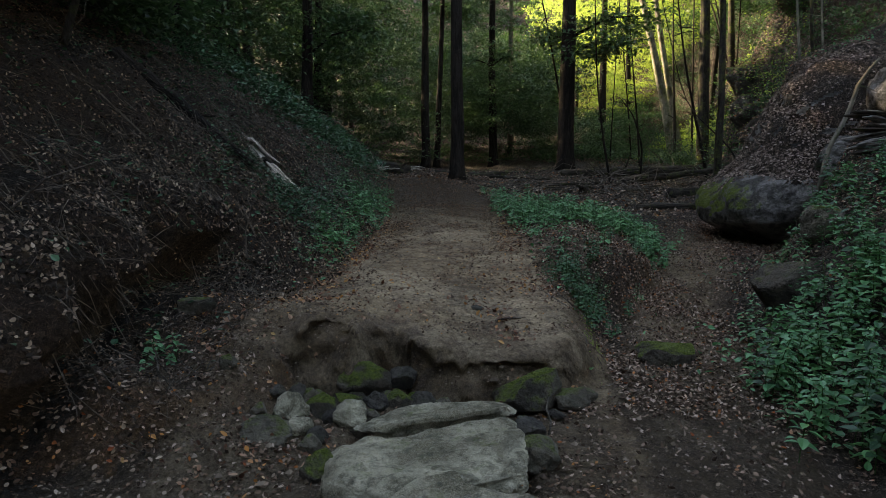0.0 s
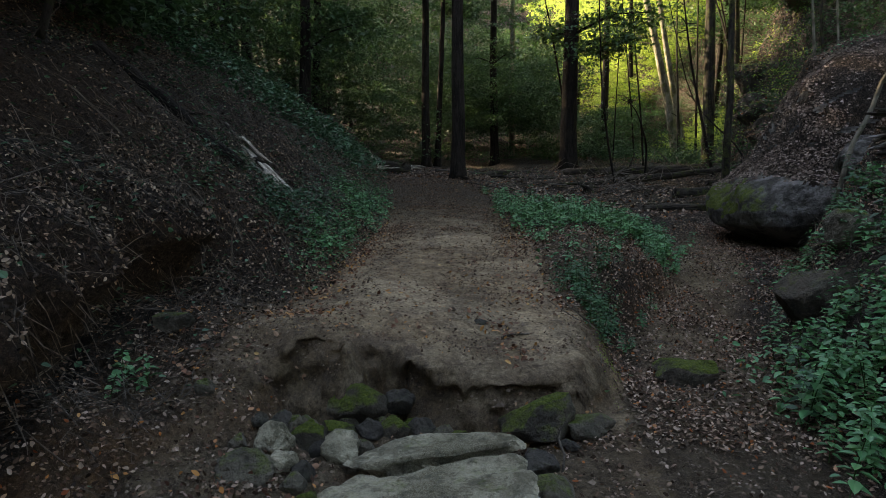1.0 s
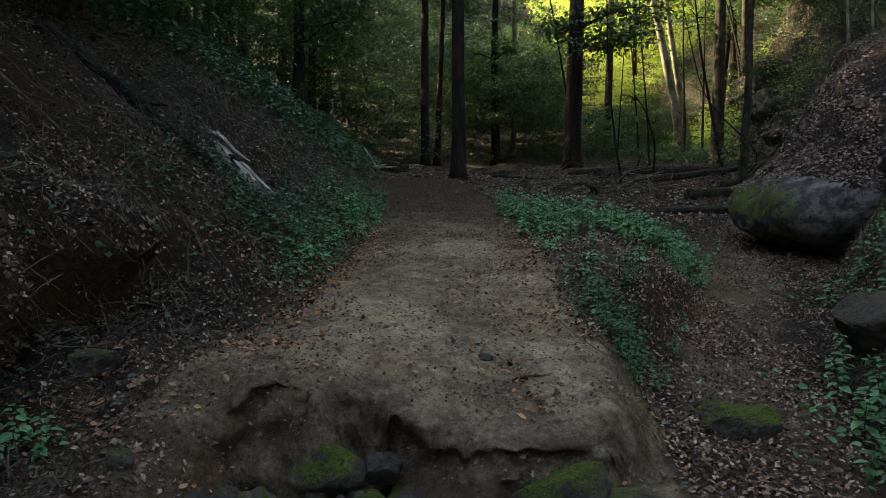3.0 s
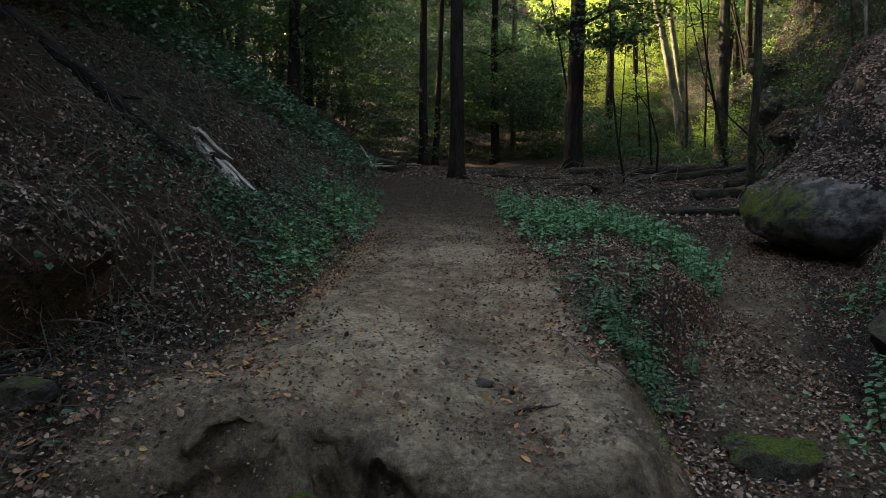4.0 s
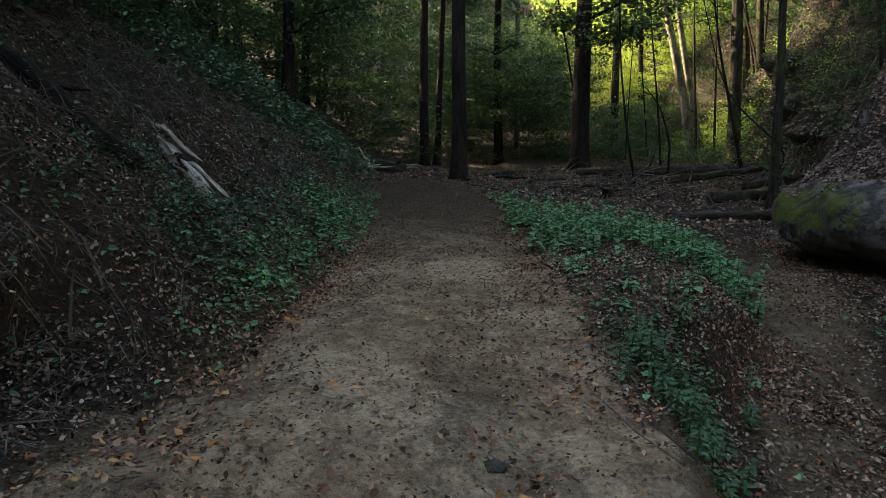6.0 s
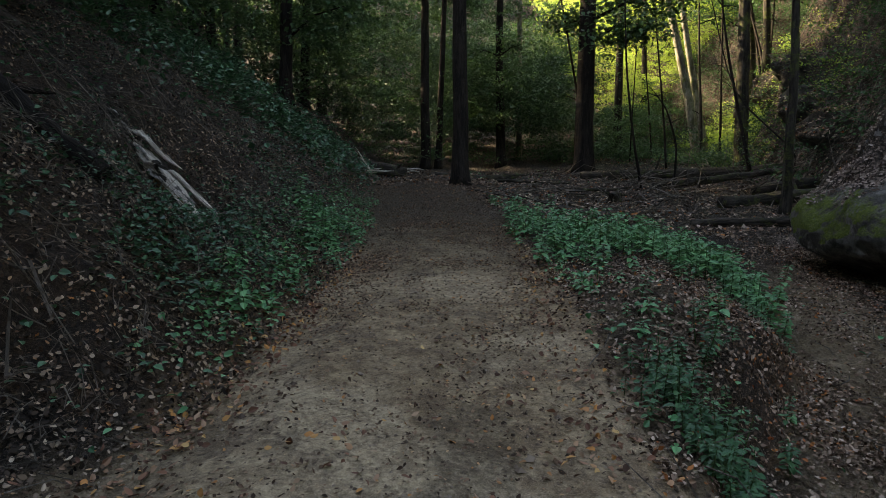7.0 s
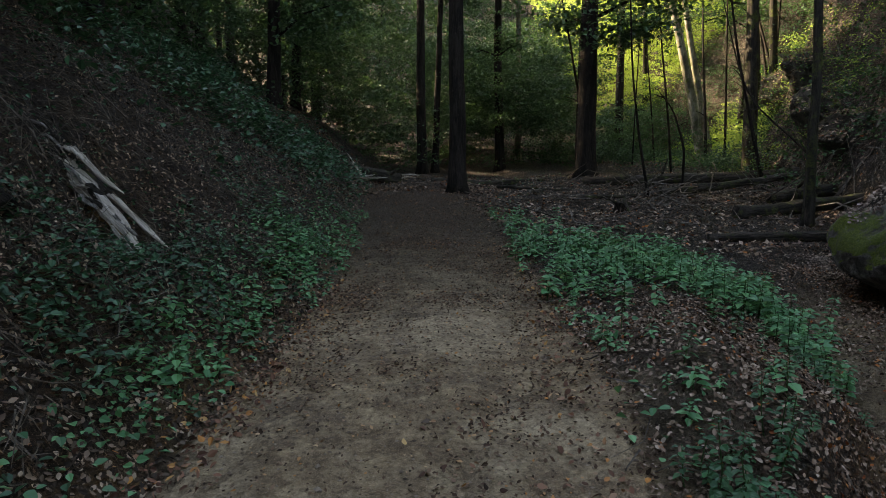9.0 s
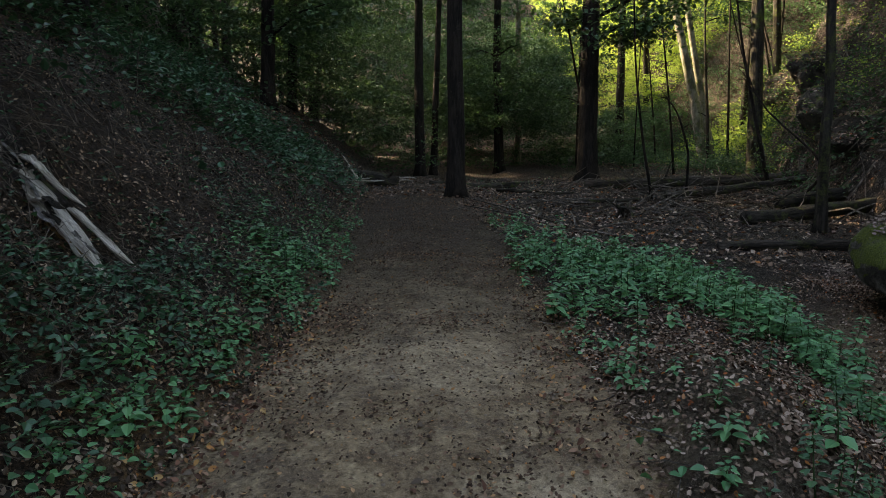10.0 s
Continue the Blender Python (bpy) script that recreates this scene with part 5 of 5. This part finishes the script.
low_leaves("brambles", [(-2.7, 9.6, 0.5, 0.9, 1700), (-2.5, 12.0, 0.35, 1.6, 1700), (-2.9, 15.5, 0.45, 2.2, 1500), (-4.0, 18, 1.0, 2.5, 700), (-5.2, 19.5, 1.2, 2.5, 1200), (-3.4, 8.8, 0.5, 0.5, 600), (-5.5, 13, 1.2, 3.5, 1500), (-3.6, 9.5, 0.9, 2.0, 1200), (-3.2, 6.0, 0.4, 0.9, 70), (-5.2, 6.5, 0.9, 1.5, 1300), (-6.2, 7.2, 1.1, 2.0, 1600), (-6.5, 9, 1.0, 2.0, 700), (-2.5, 9.0, 0.3, 0.5, 750), (-3.2, 10.5, 0.7, 1.5, 800)],
           0.06, BRAMBLE, 601, "low dark green bramble leaves creeping over the bank", "brambles", 0.2)
low_leaves("brambles", [(-5.0, 19, 1.0, 2.2, 4500), (-6.5, 18, 1.3, 2.8, 4500), (-5.5, 22, 1.2, 2.4, 3500), (-4.2, 23, 0.7, 2.0, 1800)], 0.11, BRAMBLE, 603, "thicket of brambles along the shoulder of the bank", "brambles", 0.7)
low_leaves("ground_herbs", [(1.3, 9.2, 0.35, 1.2, 160), (-2.25, 9.4, 0.18, 0.5, 400), (-2.25, 12, 0.22, 1.8, 1100), (-2.55, 16, 0.28, 2.4, 1100), (1.15, 11.5, 0.2, 0.8, 250), (1.9, 14.4, 0.5, 0.7, 700), (3.0, 13.0, 0.5, 0.7, 700), (1.0, 18.5, 0.5, 1.6, 500), (3.4, 5.6, 0.4, 0.9, 700), (5.5, 9.5, 0.6, 0.9, 350), (6.3, 10, 0.7, 1.0, 200), (2, 34, 3, 3, 600), (8.4, 14.6, 0.5, 0.9, 350)],
           0.062, HERB, 602, "low green leaves between the herbs", "ground herbs", 0.12)
low_leaves("bank_herbs", [(3.5, 5.4, 0.38, 0.8, 1000), (3.2, 4.5, 0.28, 0.5, 380), (4.2, 6.7, 0.5, 0.7, 450), (5.3, 9.3, 0.5, 0.6, 400)], 0.07, HERB, 604, "tangle of green nettle leaves on the foot of the bank", "herbs", 0.42)
low_leaves("moss", [(1.3, 6.6, 0.05, 0.3, 900), (1.36, 7.2, 0.05, 0.2, 500), (2.2, 9.9, 0.05, 0.06, 300), (-1.0, 3.75, 0.15, 0.12, 900)], 0.014, SUN_LEAF, 605, "bright tufts of moss on the worn shoulder of the path", "moss", 0.02)


def litter(name, areas, mat, seed, label, size=0.065, tilt=0.3, cheap=False):
    rng = np.random.default_rng(seed)
    xy = np.concatenate([rng.uniform((x0, y0), (x1, y1), (n, 2)) for x0, x1, y0, y1, n in areas])
    x, y = xy.T
    keep = rng.uniform(size=len(x)) < 0.35 + 0.65 * smooth(-0.25, 0.3, fbm(x * 1.5, y * 1.5, seed))
    x, y = x[keep], y[keep]
    return x, y, rng


def lay(name, x, y, mat, rng, label, size, tilt, cheap=False):
    ob = bulk(name, *scatter_leaves(rng, x, y, height(x, y), rng.uniform(0.55, 1.3, len(x)) * size, tilt, cheap), mat)
    return tagged(ob, label, "leaf litter", kind="stuff")


x, y, rng = litter("", [(-3.2, 1.1, 3.4, 9, 7000), (-2.4, 1.0, 9, 13, 10000), (-2.4, 1.0, 12, 16, 10000), (-3.6, 0.8, 15, 27, 24000)], None, 701, "")
middle = smooth(1.3, 0.5, np.abs(x - (path_left(y) + path_right(y)) / 2)) * smooth(17, 12, y)
drift = smooth(-0.05, 0.25, fbm(x * 2.2, y * 1.3, 712))
k = rng.uniform(size=len(x)) > 0.72 * middle * (1 - drift)
lay("leaf_litter", x[k], y[k], PATH_LEAVES, rng, "scattered brown and orange beech leaves on the path", 0.032, 0.3)
x, y, rng = litter("", [(0.9, 3.4, 5, 13, 30000), (2.5, 6.5, 8, 16, 18000), (0.4, 3.2, 3.2, 6.2, 1900), (0.6, 3.4, 2.4, 5.2, 1600), (0.9, 3.1, 8.5, 12.5, 6000), (1.2, 3.4, 6, 9, 1200), (-3.2, -1.2, 2.8, 5.6, 2600), (-1.9, 0.6, 4.2, 5.8, 700), (4, 9.5, 4, 13, 18000), (5, 12, 11, 19, 20000), (5.4, 8, 11.5, 16.5, 40000)], None, 702, "")
tread = np.interp(y, [2, 5, 8, 11.4, 15], [1.9, 2.0, 2.6, 4.1, 5.4])
k = ((x > path_right(y) + 0.02) | (x < path_left(y)) | (y < 5.4)) & ~((x < -2.3) & (y > 4.5) & (rng.uniform(size=len(x)) < 0.7)) & ~((x > 0) & (x < 1.38) & (y > 5.3) & (y < 7.2) & (rng.uniform(size=len(x)) < 0.88)) & (rng.uniform(size=len(x)) > 0.2 * smooth(0.8, 0.3, np.abs(x - tread)))
lay("leaf_litter", x[k], y[k], LITTER, rng, "thick brown beech leaf litter on the bench and side trail", 0.038, 0.42)
x, y, rng = litter("", [(-4.2, -1.75, 4.0, 13, 30000), (-8, -3.5, 4, 20, 32000), (-8, -3, 1.5, 7, 14000), (-5, -1.9, 13, 22, 14000)], None, 703, "")
k = (x < path_left(y) - 0.02 + rng.normal(0, 0.08, len(x))) & ~((x > -3.35) & (y < 6.6) & (rng.uniform(size=len(x)) < 0.85))
lay("leaf_litter", x[k], y[k], BANK_LEAVES, rng, "dark grey-brown leaf litter over the steep bank", 0.040, 0.55)
x, y, rng = litter("", [(5.85, 8.8, 11.8, 17.2, 36000)], None, 706, "")
k = rng.uniform(size=len(x)) < smooth(-0.22, 0.18, fbm(x * 2.3, y * 2.3, 709))
lay("leaf_litter", x[k], y[k], DRY_LEAVES, rng, "dry pale pinkish leaves over the slope above the boulder", 0.044, 0.45)
x, y, rng = litter("", [(-1.9, 0.95, 5.8, 14, 5000)], None, 707, "")
lay("leaf_litter", x, y, PATH_LEAVES, rng, "small crumbled leaf bits trodden into the path", 0.024, 0.3, True)
# drifts of larger leaves caught in the ruts and along the path's edges
rng = np.random.default_rng(713)
xy = np.concatenate([rng.normal((a, b), (c, d), (n, 2)) for a, b, c, d, n in [(0.3, 6.35, 0.09, 0.22, 46), (0.42, 5.88, 0.14, 0.1, 44), (0.02, 6.72, 0.14, 0.09, 26), (0.62, 7.4, 0.16, 0.3, 50), (0.72, 8.3, 0.12, 0.5, 60), (-1.5, 6.35, 0.4, 0.3, 130), (-0.7, 7.3, 0.25, 0.3, 40),
                                                                             (-1.85, 5.5, 0.3, 0.25, 60), (-1.75, 8.5, 0.15, 0.7, 120), (0.1, 8.6, 0.3, 0.5, 40), (-0.1, 5.12, 0.3, 0.05, 40), (-1.5, 4.3, 0.45, 0.25, 110), (0.7, 10.2, 0.12, 0.9, 80), (-2.5, 5.7, 0.25, 0.35, 70), (-1.85, 7.4, 0.14, 0.6, 170), (-1.72, 9.6, 0.11, 1.0, 240), (-1.78, 12.0, 0.12, 1.2, 220), (0.78, 12.5, 0.12, 1.3, 150)]])
lay("leaf_litter", xy[:, 0], xy[:, 1], RUSTY_LEAVES, rng, "rust-red and orange fallen leaves drifted into the ruts of the path", 0.052, 0.45)
x, y, rng = litter("", [(-1, 13, 17, 36, 22000), (8, 26, 30, 55, 14000), (-8, 0, 24, 36, 5000)], None, 704, "")
k = (x > path_right(y)) | (y > 24)
lay("leaf_litter", x[k], y[k], LITTER, rng, "brown leaf litter over the valley floor", 0.11, 0.35, True)
# leaves caught on rocks
def caught(ob, count, size, mat, seed, above, label):
    rng = np.random.default_rng(seed)
    m = ob.matrix_basis
    co = np.array([(m @ p.center)[:] for p in ob.data.polygons])
    no = np.array([(m.to_3x3() @ p.normal)[:] for p in ob.data.polygons])
    area = np.array([p.area for p in ob.data.polygons])
    area = area * ((no[:, 2] > 0.25) & (co[:, 2] > above + 0.5 * fbm(co[:, 0] * 1.4, co[:, 1] * 1.4 + co[:, 2], seed)))
    area = area * (0.15 + 0.85 * smooth(-0.15, 0.25, fbm(co[:, 0] * 2.1 + co[:, 2], co[:, 1] * 2.1 - co[:, 2], seed + 1)))
    pick = rng.choice(len(co), count, p=area / area.sum())
    side = np.cross(no[pick], rng.normal(size=(count, 3)))
    pos = co[pick] + side * 0.03 + no[pick] * 0.012
    ob = bulk("leaf_litter", *leaves(pos, rng.normal(size=(count, 3)) * [1, 1, 0.3], no[pick] + rng.normal(0, 0.25, (count, 3)), rng.uniform(0.5, 1.2, count) * size, 0.1, 0.1), mat)
    tagged(ob, label, "leaf litter", kind="stuff")


for n, ob in enumerate(crags):
    caught(ob, 1500, 0.12, LITTER, 740 + n, -5, "brown leaves and soil caught on the crag")
caught(big, 26000, 0.06, DRY_LEAVES, 705, 1.62, "brown leaf litter lying on the boulder's shoulder")
for n, ob in enumerate([o for o in scene.objects if o.name.startswith("rock_slab")]):
    caught(ob, 9, 0.06, PATH_LEAVES, 720 + n, -0.2, "a few orange and brown leaves on the pale slab")
hang = np.random.default_rng(730)
roots = []
for n in range(60):
    y = hang.uniform(4.0, 7.2)
    x = path_left(y) - 0.12 - 1.0 + hang.uniform(-0.25, 0.2)
    top = np.array([x, y, height_at(x - 0.45, y) - hang.uniform(0.0, 0.15)])
    ln = hang.uniform(0.12, 0.5)
    roots.append(tube([top, top + [hang.normal(0, 0.05), hang.normal(0, 0.07), -ln * 0.5], top + [hang.normal(0, 0.09), hang.normal(0, 0.1), -ln]], [0.004, 0.003, 0.001], 3, 0, 0, False))
tagged(bulk("hanging_roots", *join(roots), TWIG_WOOD), "thin roots hanging from the undercut earth bank", "roots", kind="stuff")


# ---- twigs and dead branches ----
def twigs(name, areas, seed, label, long=0.5, thick=0.005, rise=0.3):
    rng = np.random.default_rng(seed)
    vs, fs, n0 = [], [], 0
    ang = np.array([0, 2.094, 4.189])
    for x0, x1, y0, y1, n in areas:
        x, y = rng.uniform(x0, x1, n), rng.uniform(y0, y1, n)
        off = (x < path_left(y)) | (x > path_right(y))
        x, y = x[off], y[off]
        n = len(x)
        ln = long * rng.uniform(0.3, 1.5, n)
        d = rng.normal(size=(n, 3)) * [1, 1, rise]
        d *= (ln / np.linalg.norm(d, axis=1))[:, None]
        d[:, 2] += d[:, 0] * (height(x + 0.1, y) - height(x - 0.1, y)) / 0.2 * 0.8
        p = np.column_stack([x + lean_out(x, y), y, height(x, y) + rng.uniform(0, 0.12, n)])
        mid = p + d * 0.5 + rng.normal(0, 1, (n, 3)) * (0.08 * ln)[:, None]
        w = thick * rng.uniform(0.5, 1.7, n)
        a = np.cross(d, rng.normal(size=(n, 3)))
        a /= np.linalg.norm(a, axis=1, keepdims=True) + 1e-9
        b = np.cross(d, a)
        b /= np.linalg.norm(b, axis=1, keepdims=True) + 1e-9
        rings = [q[:, None] + (w * k)[:, None, None] * (np.cos(ang)[None, :, None] * a[:, None] + np.sin(ang)[None, :, None] * b[:, None]) for q, k in ((p, 1), (mid, 0.8), (p + d, 0.3))]
        vs.append(np.concatenate(rings, 1).reshape(-1, 3))
        quad = np.array([(i * 3 + j, i * 3 + (j + 1) % 3, i * 3 + 3 + (j + 1) % 3, i * 3 + 3 + j) for i in range(2) for j in range(3)])
        fs.append((quad[None] + (np.arange(n) * 9)[:, None, None] + n0).reshape(-1, 4))
        n0 += 9 * n
    out = [(np.concatenate(vs), np.concatenate(fs))]
    return tagged(bulk(name, *join(out), TWIG_WOOD), label, "twigs", kind="stuff")


twigs("twigs", [(-4.5, -2.2, 4, 12, 2600), (-6, -2.4, 11, 19, 2600), (-8, -4, 3, 14, 1000), (-9, -4.5, 13, 24, 900)], 801, "tangle of dead twigs and bramble canes on the bank", 0.32, 0.0038, 0.5)
twigs("dead_branches", [(-4.5, -2.4, 4.5, 12, 45), (-8, -3, 6, 18, 90)], 804, "long dead sticks and bare canes on the dark bank", 0.9, 0.008, 0.7)
twigs("twigs", [(0.9, 4, 5, 14, 160), (4, 8, 6, 13, 500), (5.5, 9.5, 12, 17, 900)], 802, "thin dead twigs among the leaves", 0.4, 0.005, 0.25)
twigs("dead_branches", [(1, 13, 20, 34, 350), (5, 14, 24, 31, 220), (10, 22, 30, 45, 160)], 803, "dead fallen branches over the valley floor", 1.6, 0.02, 0.25)


for pts, r, lab in (([(0.26, 6.16, 0.02), (0.36, 6.22, 0.035), (0.47, 6.26, 0.03), (0.56, 6.33, 0.015)], 0.012, "short dead stick lying on the path"),
                    ([(0.62, 4.72, 0.01), (0.66, 4.9, 0.05), (0.64, 5.05, 0.1), (0.68, 5.2, 0.2), (0.69, 5.28, 0.3)], 0.01, "crooked twig leaning on the mossy rock"),
                    ([(-2.95, 6.35, 0.25), (-2.75, 6.33, 0.28), (-2.5, 6.3, 0.27), (-2.38, 6.28, 0.24)], 0.007, "bare pale stick poking from the earth bank")):
    base = thing("stick", pts[0][0], pts[0][1], height_at(pts[0][0], pts[0][1]), lab, "stick")
    zero = np.array([pts[0][0], pts[0][1], 0])
    bulk("stem", *tube(np.array(pts) - zero, r * np.linspace(1, 0.5, len(pts)), 7, 0.12, 811), TWIG_WOOD, base, True)


# ---- crumbs of earth and small stones on the bare soil ----
def crumbs(name, areas, size, seed, label, mat):
    rng = np.random.default_rng(seed)
    xy = np.concatenate([rng.uniform((x0, y0), (x1, y1), (n, 2)) for x0, x1, y0, y1, n in areas])
    n = len(xy)
    shape = np.array([(1, 0, 0), (-1, 0, 0), (0, 1, 0), (0, -1, 0), (0, 0, 1), (0, 0, -0.6)], float)
    tri = np.array([(0, 2, 4), (2, 1, 4), (1, 3, 4), (3, 0, 4), (2, 0, 5), (1, 2, 5), (3, 1, 5), (0, 3, 5)])
    s = size * rng.uniform(0.4, 1.0, n) ** 2 * 1.6
    v = shape[None] * (s[:, None] * rng.uniform(0.6, 1.2, (n, 3)))[:, None] * rng.uniform(0.75, 1.2, (n, 6, 3))
    a = rng.uniform(0, 6.28, n)
    c, d = np.cos(a)[:, None], np.sin(a)[:, None]
    v = np.stack([v[..., 0] * c - v[..., 1] * d, v[..., 0] * d + v[..., 1] * c, v[..., 2] * 0.7], -1)
    v += np.column_stack([xy, height(xy[:, 0], xy[:, 1]) + 0.2 * s])[:, None]
    f = tri[None] + (np.arange(n) * 6)[:, None, None]
    return tagged(bulk(name, v.reshape(-1, 3), f.reshape(-1, 3), mat), label, "soil crumbs", kind="stuff")


crumbs("soil_crumbs", [(-2.2, 1.1, 5.2, 12, 3000), (0.9, 3.2, 3.6, 9, 3500), (-2.8, 0.6, 3.4, 6.1, 6000), (-3.4, -1.9, 4.4, 7.6, 2500)], 0.011, 901, "crumbs of earth and grit on the bare soil", GRIT)
crumbs("earth_clods", [(-2.0, 1.0, 5.2, 6.2, 700), (-2.9, -1.6, 4.2, 5.6, 900), (1.0, 1.8, 6, 9, 350)], 0.013, 903, "clods of earth fallen from the worn edge of the path", EARTH)
crumbs("small_stones", [(-2.4, 0.9, 3.6, 6.0, 260), (-2, 1, 6, 11, 60), (1, 3, 4, 9, 80)], 0.028, 902, "small stones lying in the soil", GRIT)
